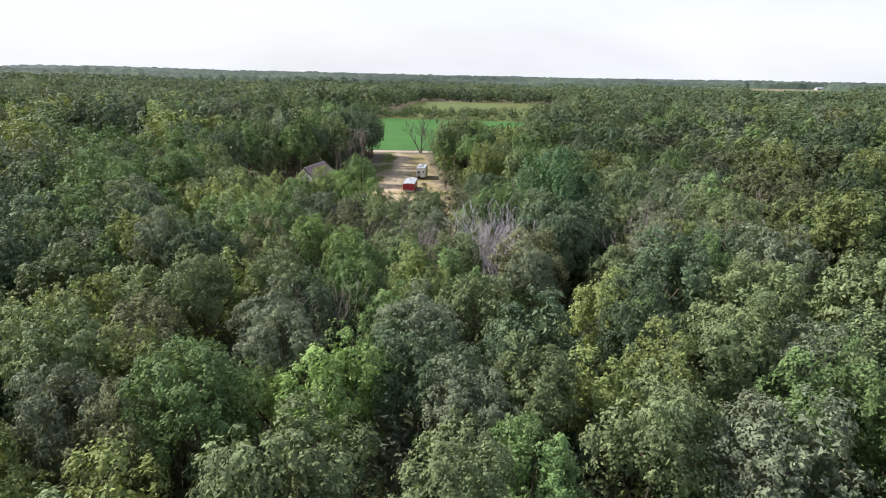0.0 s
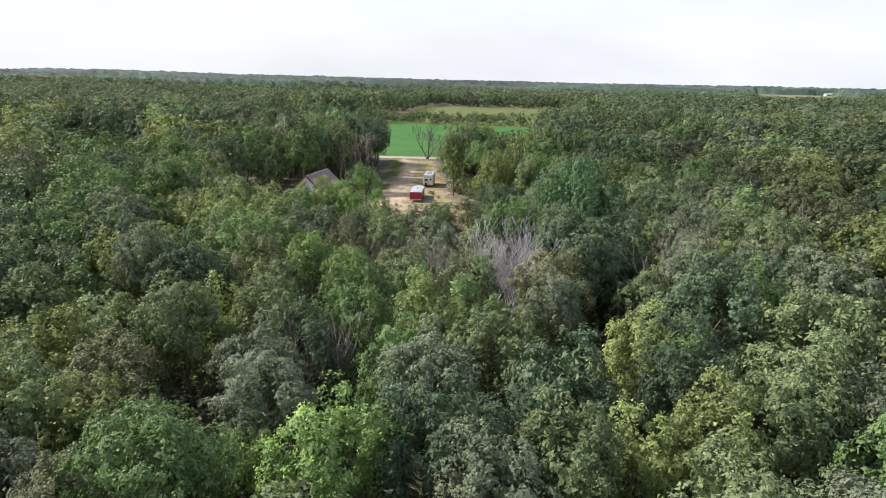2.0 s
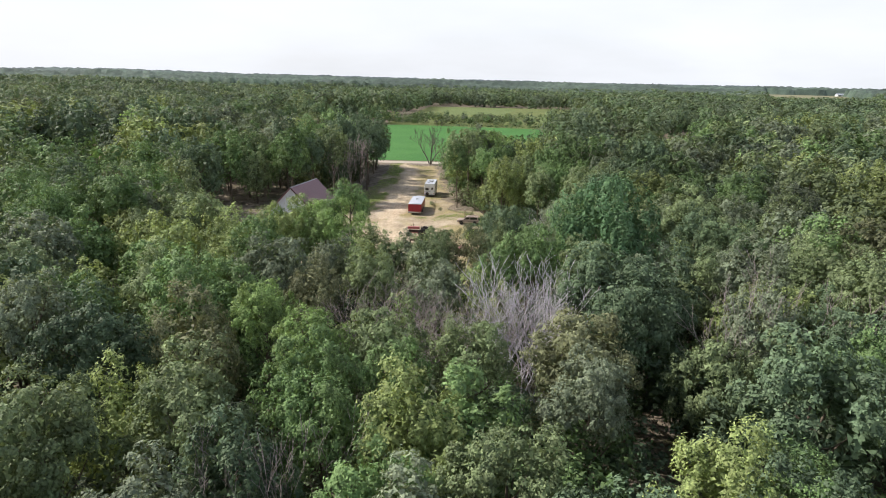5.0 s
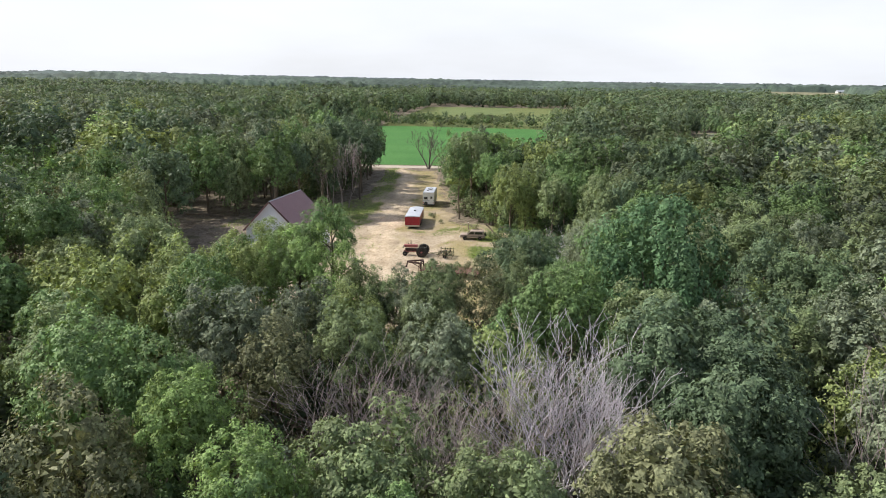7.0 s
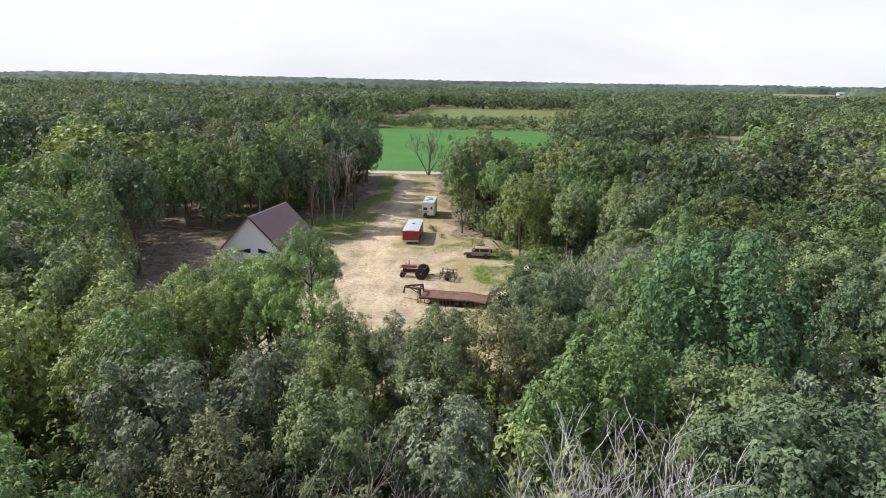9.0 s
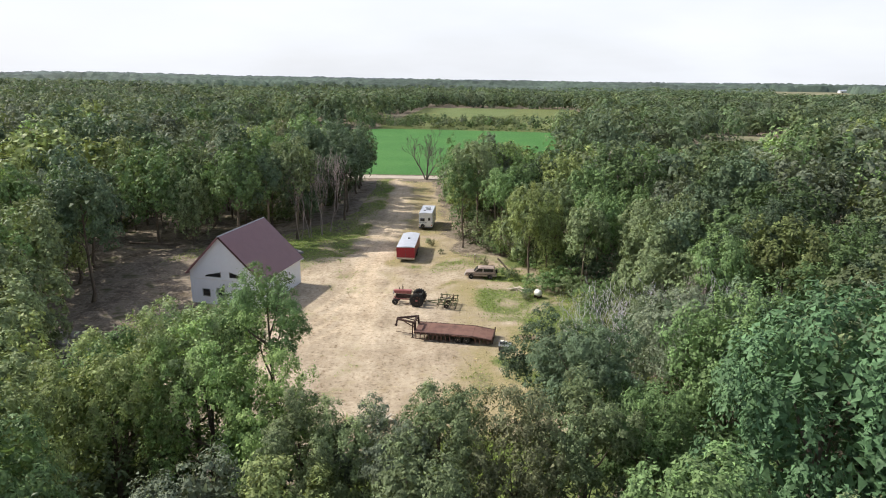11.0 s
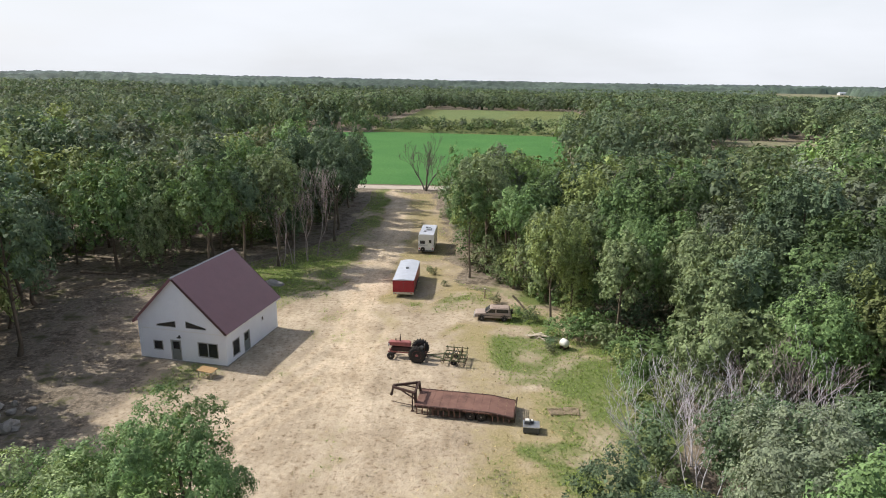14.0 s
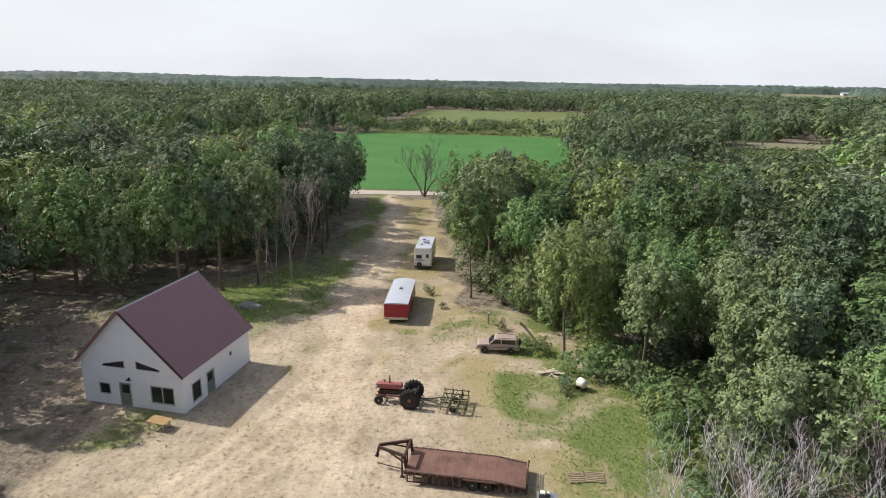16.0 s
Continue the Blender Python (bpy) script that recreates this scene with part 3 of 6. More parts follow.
#         leaves  leaf
DETAIL = {"near": (9800, 0.155), "mid": (4400, 0.225), "grand": (17000, 0.120), "fine": (17000, 0.112)}
CROWNS = {}
for key, (nb, nc, tl, sw, lo) in SHAPES.items():
    for level in (("grand",) if key == "grand" else ("near", "mid", "fine")):
        nl, ls = DETAIL[level]
        CROWNS[key, level] = []
        for i in range(2):
            v, f, tone = crown(3.0, rng, nb, nc, nl, ls, tl, sw, lo, 1.62)
            CROWNS[key, level].append((mesh_np("crown_" + key, v, f, tone), v[:, 2].max() * 0.97))
TRUNKS = [trunk_mesh(rng) for _ in range(3)]
SHAPE_OF = {"green": "round", "olive": "oak", "grey": "oak", "dark": "oak", "blue": "aspen", "yellow": "maple", "lime": "round", "rust": "aspen", "maple": "grand", "silver": "aspen"}
LABELS = {
    "green": "mid-green broadleaf tree in the dense wood", "olive": "olive-green oak with a rounded crown", "grey": "grey-green oak with a lumpy crown",
    "dark": "dark green oak with a dense crown", "blue": "bluish green slender tree", "yellow": "yellow-green broadleaf tree with pointed sprays",
    "lime": "bright lime-green young broadleaf tree", "rust": "olive tree with browning leaves", "maple": "deep green maple with upswept sprays",
    "silver": "silvery green aspen with fine leaves",
}
crown_copies = {}
planted = []


def plant(kind, x, y, top, r, shape=None):
    """One tree: trunk and crown."""
    shape = shape or SHAPE_OF[kind]
    i = int(rng.integers(0, 2))
    level = "grand" if shape == "grand" else "fine" if 76 < y < 92 and abs(x) < 19 else "near" if (y < 95 and abs(x) < 25) or (y < 114 and 0 < x < 30) else "mid"
    me, ztop = CROWNS[shape, level][i]
    key = (kind, shape, i, level)
    if key not in crown_copies:
        m2 = me.copy()
        m2.materials.clear()
        m2.materials.append(LEAF[kind])
        crown_copies[key] = m2
    tree = thing("tree", pose(x, y, 0), LABELS[kind], "tree", "trees of the wood")
    s = r / 3.0
    deep = rng.uniform(1.0, 1.2) * (1.08 if y < 100 else 1.16)
    mid = top - ztop * s * deep
    c = link_mesh("crown", crown_copies[key], None, tree)
    c.matrix_local = pose(0, 0, mid, rng.uniform(-6, 6), rng.uniform(-6, 6), rng.uniform(0, 360)) @ Matrix.Diagonal((s, s, s * deep, 1))
    t = link_mesh("trunk", TRUNKS[int(rng.integers(0, 3))], BARK, tree)
    w = r * (2.9 if y < 92 else 2.2)
    t.matrix_local = pose(0, 0, 0, 0, 0, rng.uniform(0, 360)) @ Matrix.Diagonal((w, w, mid, 1))
    planted.append((x, y, r))
    return tree


def canopy(x, y):
    """Height of the tree tops over the plan."""
    h = 13.4 + 1.0 * wobble(x, y, 9, 8) + 2.8 * step(y, 120, 165)
    h = h - 2.4 * step(x, 3, 7) * step(26 - x, 0, 8) * step(y, 96, 104) * step(146 - y, 0, 8)
    h = h - 1.5 * step(9 - np.abs(x), 0, 4) * step(y, 68, 76) * step(96 - y, 0, 3)
    h = h - 5.0 * step(x, -5, -1) * step(60 - x, 0, 20) * step(y, 155, 165)
    h = h + 2.0 * step(-x, 45, 80) * step(y, 90, 140) + 1.0 * step(x, 18, 30)
    return h + 0.0


# trees that can be told apart
plant("lime", -4.5, 29.7, 13.2, 2.8)
plant("lime", -8.2, 29.8, 11.0, 1.8)
plant("dark", 0.0, 31.2, 13, 3.2)
plant("olive", 6.3, 31.0, 12.6, 2.9)
plant("grey", 2.4, 28.0, 12.2, 2.6)
plant("olive", -4.4, 21.4, 13.4, 4)
plant("green", 5.1, 23.0, 12.5, 2.4)
plant("olive", 11.4, 26.6, 13, 3.4)
plant("grey", 16.1, 25.3, 13, 3.8)
plant("grey", -16.6, 26.2, 13, 2.8)
plant("green", -12.1, 28.3, 13, 2.8)
plant("rust", -13.5, 24.6, 12.5, 2.4)
plant("olive", -20.5, 31.9, 13.5, 3.2)
plant("yellow", 11.9, 42.4, 13.3, 3)
plant("grey", 7.6, 48.4, 13, 2.6)
plant("dark", 19.2, 49.0, 14.5, 4.4)
plant("dark", 15.4, 65.9, 14.0, 4.0)
plant("grey", 28.6, 50.8, 14.5, 3.6)
plant("green", -6.9, 48.9, 13.5, 2.6)
plant("green", -2.5, 50.4, 12.5, 2.2)
plant("olive", 3.0, 41.7, 12.5, 2.8)
plant("green", -2.4, 40.1, 12.5, 2.6)
plant("grey", -10.0, 37.5, 13, 2.6)
plant("olive", -16.5, 42.1, 14, 3.2)
plant("yellow", -16.1, 31.8, 13, 2.6)
plant("green", 21.4, 29.9, 13.5, 3.6)
plant("olive", 18.5, 36.5, 13.5, 3.4)
plant("olive", 32.2, 45.8, 14.5, 4)
plant("yellow", 13.3, 33.7, 13, 2.8)
plant("grey", -34.9, 68.3, 14.8, 4)
plant("dark", -40.4, 60.3, 14.8, 4)
plant("yellow", -25.9, 75.1, 14.6, 3.6)
plant("olive", -28.0, 44.3, 14, 3.6)
plant("grey", -24.2, 52.4, 14.5, 2.6)
plant("green", -17.4, 71.3, 14, 3)
plant("rust", -10.5, 64.6, 13.3, 2.6)
plant("yellow", -20.4, 74.7, 14.5, 3.6)
plant("olive", -6.6, 67.0, 12.5, 2.6)
plant("olive", -2.4, 73.6, 12, 2.6)
plant("lime", -11.8, 57.0, 13, 2.2)
plant("lime", -7.8, 52.6, 13, 2.2)
plant("olive", 1.6, 52.1, 13, 2.6)
plant("dark", 10.9, 63.3, 15, 3.8)
plant("dark", 12.4, 57.9, 14, 3.4)
plant("green", -18.6, 60.9, 14, 3.6)
plant("rust", -15.8, 54.5, 13.5, 3.4)
plant("dark", 5.4, 83.0, 13.5, 3.0)
plant("grey", -14.8, 67.9, 13.5, 3.4)
plant("olive", -8.3, 78.4, 12, 2.6)
plant("grey", -4.2, 78.6, 11.5, 2.6)
plant("grey", -1.2, 68.0, 12.3, 3)
plant("green", 4.0, 69.6, 12.5, 2.6)
plant("grey", -11.0, 72.1, 12, 2.8)
plant("green", -11.8, 85.4, 15.2, 2.6, "round")
plant("lime", -13.8, 81.8, 13.9, 3.2, "maple")
plant("yellow", -18.2, 80.4, 13.9, 3.2)
plant("silver", -15.6, 83.6, 13.8, 3.2, "round")
plant("green", -19.7, 83.3, 12.2, 3)
plant("dark", 4.2, 87.5, 12.5, 3.0)
plant("green", 13.9, 86.2, 15, 4.2, "grand")
# darker kinds along the west edge carry the shade of its near faces
plant("dark", -23.2, 164.4, 16.5, 4.2)
plant("olive", -28.0, 149.7, 16.5, 4.4)
plant("green", -34.8, 143.3, 16, 4.4)
plant("dark", -31.5, 147.0, 15, 4.0)
plant("maple", 13.8, 77, 17.9, 5.6)
plant("green", -15.2, 88.2, 12.6, 2.9)
plant("green", -18.0, 87.3, 12.0, 3.0)
plant("rust", -22.5, 88.6, 10.2, 3.0)
plant("yellow", 9.6, 131.8, 11.9, 2.8)
plant("lime", -10.6, 80.6, 13.0, 3.0, "aspen")
plant("silver", -6.3, 78.6, 11.4, 2.6)
plant("olive", -2.0, 79.4, 11.8, 2.6)
plant("rust", 1.6, 78.9, 12.4, 2.7)
plant("olive", 4.6, 79.2, 12.6, 2.8)
plant("yellow", -7.4, 73.6, 12.2, 2.8)
plant("dark", -43.5, 119.5, 16.2, 4.2)
plant("yellow", 6.9, 130.2, 13.0, 2.9)
plant("green", 7.6, 80.0, 12.0, 2.8)
plant("green", 15.2, 133.5, 12.2, 3.0)
plant("green", 15.0, 128.0, 12.2, 3.2)
plant("olive", 0.5, 149.5, 17.4, 4.4)
plant("green", -1.5, 146.5, 13.5, 2.8)
plant("green", 4.0, 142.5, 13.0, 3.0)
plant("yellow", 54.8, 105.2, 16.8, 3.6)
plant("green", 14.9, 41.9, 12.0, 3.0)
plant("grey", -0.6, 37.5, 13, 2.8)
plant("green", -5.7, 46.2, 12, 2.6)
plant("dark", -19.9, 51.5, 14.1, 3.4)
plant("grey", -8.2, 32.8, 13.5, 2.6)
plant("olive", 23.5, 43.3, 13.9, 3.4)
plant("yellow", 9.8, 32.8, 11.4, 2.8)
plant("dark", 3.1, 33.6, 11.3, 2.8)
plant("green", -10.4, 25.9, 14, 2.8)
plant("olive", 16.5, 34.8, 12.4, 3.2)
plant("green", 21.5, 107.3, 12.5, 3.4)
plant("dark", 13, 60.5, 14.1, 3.6)
plant("yellow", -30, 77.8, 12.4, 3.4)
plant("olive", 10.2, 142.5, 10.6, 3.0)
plant("dark", 32, 130, 17.7, 4.6)
plant("green", 6.6, 71.2, 14.4, 3.0)
plant("olive", 13.1, 125.4, 12, 3.2)
plant("olive", 17.8, 116.6, 12, 3.4)
plant("dark", 27.2, 128, 14.7, 4.0)
plant("dark", 13.3, 96.6, 10.2, 3.2)

# the wood round them: jittered rows of trees, thinned where it is open
KINDS = list(TINTS)
ODDS = np.array([0.26, 0.28, 0.13, 0.10, 0.01, 0.14, 0.01, 0.05, 0.0, 0.02])


WARM = np.array([0.30, 0.34, 0.08, 0.14, 0.02, 0.08, 0.0, 0.04, 0.0, 0.0])


def scatter(x0, x1, y0, y1, d, seed, jitter=0.36):
    g = np.random.default_rng(seed)
    xs, ys = np.meshgrid(np.arange(x0, x1, d), np.arange(y0, y1, d * 0.9))
    xs = xs + (np.arange(xs.shape[0]) % 2)[:, None] * d / 2
    x, y = xs.ravel() + g.uniform(-jitter, jitter, xs.size) * d, ys.ravel() + g.uniform(-jitter, jitter, xs.size) * d
    seen = np.abs(x) < 0.735 * y + 15
    return x[seen], y[seen]


def close_by(x, y):
    """Along the flight line and round the yard, where single trees show."""
    return ((y < 104) & (np.abs(x) < 40)) | (edge_distance(YARD, x, y) < 20)


px, py = scatter(-130, 130, 6, 214, 5.0, 11)
qx, qy = scatter(-150, 150, 6, 214, 7.4, 12, 0.42)
ok, ok2 = close_by(px, py), ~close_by(qx, qy)
px, py = np.concatenate([px[ok], qx[ok2]]), np.concatenate([py[ok], qy[ok2]])
ok = ~open_ground(px, py, 2.0)
px, py = px[ok], py[ok]
ok = np.array([all((x - a) ** 2 + (y - b) ** 2 > (0.72 * (r + 2.6)) ** 2 for a, b, r in planted) for x, y in zip(px, py)])
ok &= ~((np.abs(px - 1.5) < 8.5) & (np.abs(py - 60) < 4.2)) & (np.hypot(px - 27, py - 152) > 4) & (np.hypot((px - 15.5) / 1.5, py - 102.5) > 6.2)
ok &= ~((px > -10) & (px < -1.5) & (py > 188))
ok &= ~((px < -38) & (px > -64) & (py > 134) & (py < 156) & (np.sin(px * 7.1 + py * 3.3) > -0.1))
px, py = px[ok], py[ok]
# nearest to the flight line and to the yard first
near = np.where(py < 92, np.abs(px) * 0.8 + np.clip(8 - py, 0, 99), 9 + edge_distance(YARD, px, py) * 1.5)
order = np.argsort(near)
g_fill = np.random.default_rng(5)
ROOM = 292 - len(planted)
rest_x, rest_y = [], []
for n_, i in enumerate(order):
    if n_ < ROOM:
        kind = KINDS[g_fill.choice(len(KINDS), p=ODDS)]
        h = float(canopy(px[i], py[i])) * g_fill.uniform(0.86, 1.06)
        # dark kinds here also tone down crowns that face the sun
        if px[i] > 3 and 80 < py[i] < 127 and kind in ("grey", "blue", "silver", "yellow", "rust", "lime", "maple"):
            kind = ("dark", "olive", "dark", "dark")[n_ % 4]
        if py[i] < 95 and px[i] > 11 and kind in ("yellow", "lime", "rust", "green") and n_ % 4:
            kind = ("dark", "grey", "olive")[n_ % 3]
        if py[i] < 95 and px[i] < -11 and kind in ("grey", "dark", "blue") and n_ % 3:
            kind = ("olive", "yellow")[n_ % 2]
        if 60 < py[i] < 90 and -28 < px[i] < -7 and n_ % 2:
            kind = ("silver", "yellow", "lime")[n_ % 3]
        # west edge: kinds switched to dark ones in place of shaded crown faces
        edge_tree = px[i] < -11 and py[i] > 128
        if edge_tree and (kind in ("yellow", "lime", "rust") or n_ % 2):
            kind = ("green", "dark")[n_ % 2]
        plant(kind, float(px[i]), float(py[i]), h, g_fill.uniform(2.7, 4.0) + 0.4 * (py[i] > 92) + 0.7 * edge_tree, ("oak", "round", "maple", "aspen")[int(g_fill.integers(0, 4 if py[i] < 92 else 3))])
    else:
        rest_x.append(px[i])
        rest_y.append(py[i])


def hollow(x, y, tops):
    """Young, low growth before the fallow patch."""
    k = (x + 3) / np.maximum(y - 76, 1)
    return np.where((k > 0.39) & (k < 0.60) & (y > 170) & (y < 325), np.minimum(tops, 1.0 + 0.078 * np.clip(325 - y, 0, 200)), tops)


def wood(name, xs, ys, tops, radii, protos, g, label, dark=1.0, mat=None, even=0.0, odds=ODDS, deep=1.0, mixed=1.0):
    """Many trees that nobody could count, in one mesh, each with its own tint."""
    V, F, C, o = [], [], [], 0
    cols = np.array([TINTS[k] for k in KINDS])
    # even levels far tints toward a slightly bluish green, standing in for haze
    cols = cols * (1 - even) + even * np.array([0.118, 0.166, 0.106])
    for x, y, top, r, shade in zip(xs, ys, tops, radii, np.broadcast_to(dark, len(xs))):
        v, f, tone = protos[int(g.integers(0, len(protos)))]
        a = g.uniform(0, 6.28)
        s = r / 3.0
        R = np.array([(math.cos(a), -math.sin(a), 0), (math.sin(a), math.cos(a), 0), (0, 0, 1)])
        w = (v @ R.T) * s
        w[:, 2] *= deep
        w[:, 2] += top - w[:, 2].max()
        w[:, 0] += x
        w[:, 1] += y
        V.append(w)
        F.append(f + o)
        o += len(v)
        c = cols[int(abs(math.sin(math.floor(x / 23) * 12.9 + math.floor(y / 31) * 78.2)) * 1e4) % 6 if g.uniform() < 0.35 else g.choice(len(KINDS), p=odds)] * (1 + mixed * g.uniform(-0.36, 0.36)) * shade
        C.append(np.concatenate([c[None] * (1 + tone[:, None]), np.ones((len(v), 1))], 1))
    me = mesh_np(name, np.concatenate(V), np.concatenate(F), smooth=True)
    at = me.attributes.new("tint", 'FLOAT_COLOR', 'POINT')
    at.data.foreach_set("color", np.concatenate(C).astype(np.float32).ravel())
    return tagged(link_mesh(name, me, mat or WOODS), label, "woods", kind="stuff")


def stems(name, xs, ys, tops, g, label):
    rows = []
    for x, y, t in zip(xs, ys, tops):
        k, m_ = g.normal(size=2) * 0.3, t * 0.8
        rows.append(((x, y, -0.1), (x + k[0], y + k[1], m_), g.uniform(0.12, 0.2), 0.06))
    v, f = sticks(rows, 5)
    return tagged(link_mesh(name, mesh_np(name, v, f), BARK), label, "trunks", kind="stuff")


g_w = np.random.default_rng(21)
MID = [crown(3.0, g_w, 11, 80, 720, 0.42, t, s, 0.165, dome=0.7, tones=0.9) for t, s in ((0.9, 0), (1.0, 0.1), (1.2, 0.3), (1.0, 0.1))]
FARP = [crown(3.0, g_w, 9, 44, 420, 0.50, t, s, 0.21, dome=0.9, tones=0.8) for t, s in ((0.85, 0), (1.0, 0.1), (1.1, 0.1))]
LOWP = [crown(3.0, g_w, 5, 18, 150, 0.70, t, 0.1, 0.30, dome=0.9, tones=0.6) for t in (0.85, 0.95, 1.1)]
rest_x, rest_y = np.array(rest_x), np.array(rest_y)
tops = canopy(rest_x, rest_y) * g_w.uniform(0.80, 1.14, len(rest_x))
tops = hollow(rest_x, rest_y, tops)
wide = np.where(close_by(rest_x, rest_y), g_w.uniform(2.8, 4.2, len(rest_x)), g_w.uniform(3.4, 6.0, len(rest_x)))
NEARP = [crown(3.0, g_w, 13, 190, 5600, 0.195, t, s, 0.122) for t, s in ((1.0, 0.1), (1.15, 0.3), (1.25, 0.7), (1.1, 0.2))]
SIDEP = [crown(3.0, g_w, 12, 150, 2300, 0.27, t, s, 0.14, dome=0.6) for t, s in ((0.95, 0.1), (1.1, 0.2), (1.2, 0.4))]
away = np.hypot(rest_x + 2, np.maximum(rest_y - 76, 20))
# tint lowered right of x = 3 to offset sun on those crown faces
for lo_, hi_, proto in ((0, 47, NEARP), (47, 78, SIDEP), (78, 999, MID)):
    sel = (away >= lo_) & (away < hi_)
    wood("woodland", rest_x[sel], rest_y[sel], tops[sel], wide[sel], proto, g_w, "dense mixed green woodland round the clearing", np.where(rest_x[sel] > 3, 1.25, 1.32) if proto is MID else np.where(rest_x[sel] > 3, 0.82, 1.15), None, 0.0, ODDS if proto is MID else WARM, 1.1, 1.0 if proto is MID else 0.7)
stems("tree_trunks", rest_x, rest_y, tops, g_w, "trunks of the woodland")

# the same wood behind the start and to both sides
sx, sy = np.meshgrid(np.arange(-170, 171, 8.5), np.arange(-70, 200, 8.0))
sx, sy = sx.ravel() + g_w.uniform(-3, 3, sx.size), sy.ravel() + g_w.uniform(-3, 3, sy.size)
ok = (np.abs(sx) > 0.735 * sy + 17) | (sy < 3)
ok |= (np.abs(sx) > 128) & (np.abs(sx) < 0.735 * sy + 17)
sx, sy = sx[ok], sy[ok]
wood("woodland", sx, sy, 12.5 + g_w.uniform(-1.8, 1.4, len(sx)), g_w.uniform(5.2, 6.8, len(sx)), LOWP, g_w, "mixed green woodland on every side")

# undergrowth below the near trees and along the edges of the yard
ux, uy = scatter(-70, 60, 8, 214, 4.4, 31)
ok = ~open_ground(ux, uy, 1.5) & ((uy < 100) | (ux > 2) | ((ux > -12) & (uy > 144)) | (edge_distance(YARD, ux, uy) > np.where(uy > 145, 5, 11)))
ok &= ~((ux < 8) & (ux > -2) & (uy > 127) & (uy < 135))
ok &= ~((ux < -38) & (uy > 100) & (uy < 160) & (edge_distance(YARD, ux, uy) < 20))
ux, uy = ux[ok], uy[ok]
close = ((uy > 72) & (edge_distance(YARD, ux, uy) < 13)) | ((uy < 100) & (np.abs(ux) < 26))
SAPLINGS = [crown(3.0, g_w, 8, 60, 1000, 0.33, t, s, 0.24) for t, s in ((1.0, 0.2), (1.2, 0.5))]
for sel, proto in ((close, SAPLINGS), (~close, LOWP)):
    wood("undergrowth", ux[sel], uy[sel], np.where(uy[sel] < 84, g_w.uniform(5.5, 9.5, sel.sum()), g_w.uniform(2.0, 6.5, sel.sum())), np.where(uy[sel] < 84, g_w.uniform(2.2, 3.2, sel.sum()), g_w.uniform(1.8, 2.8, sel.sum())), proto, g_w, "shrubs and saplings under the trees", 1.0, None, 0.0, WARM)

fx, fy = scatter(-300, 300, 221, 400, 8.8, 41, 0.8)
ok = ~open_ground(fx, fy, 0)
fx, fy = fx[ok], fy[ok]
tops = 14.0 + 2.6 * wobble(fx, fy, 28, 4) + 1.5 * wobble(fx, fy, 90, 7) + g_w.uniform(-2.4, 2.0, len(fx))
tops = hollow(fx, fy, tops)
wood("woodland", fx, fy, tops, g_w.uniform(3.8, 6.6, len(fx)), FARP, g_w, "green woods beyond the road and the field", 1.05, None, 0.45, ODDS, 1.35)

for y0_, y1_, d_, lo_, hi_ in ((400, 780, 10.2, 5.0, 7.4), (780, 1250, 16.0, 7.6, 11.0)):
    fx, fy = scatter(-0.76 * y1_, 0.76 * y1_, y0_, y1_, d_, int(y0_), 0.8)
    ok = ~open_ground(fx, fy, 0)
    fx, fy = fx[ok], fy[ok]
    tops = land(fx, fy) + 14 + 3.0 * wobble(fx, fy, 70, 4) + 2.0 * wobble(fx, fy, 200, 7) + g_w.uniform(-2.4, 2.0, len(fx))
    wood("woodland", fx, fy, tops, g_w.uniform(lo_, hi_, len(fx)), LOWP, g_w, "distant green woods", 0.98, WOODS_FAR, 0.40, ODDS, 1.05)

# brush between the field and the meadow
bx, by = scatter(-60, 150, 262, 505, 5.2, 43)
ok = (inside(LOWLAND, bx, by) | inside(LOWLAND_E, bx, by)) & ~(inside(FIELD, bx, by) | inside(MEADOW, bx, by) | inside(MEADOW_E, bx, by) | inside(FALLOW, bx, by))
ok &= ((by < 412) | (wobble(bx, by, 22, 2) > 0.15)) & ((bx < 28) | (by < 396) | (wobble(bx, by, 15, 5) > 0.5))
bx, by = bx[ok], by[ok]
wood("brush", bx, by, np.where(by > 384, np.clip(8.5 - (by - 386) * 0.11, 2, 9), np.clip((330 - by) * 0.11, 2, 7)) * g_w.uniform(0.5, 1.05, len(bx)), g_w.uniform(2.0, 3.2, len(bx)), LOWP, g_w, "brushy hedge along the field's far side")


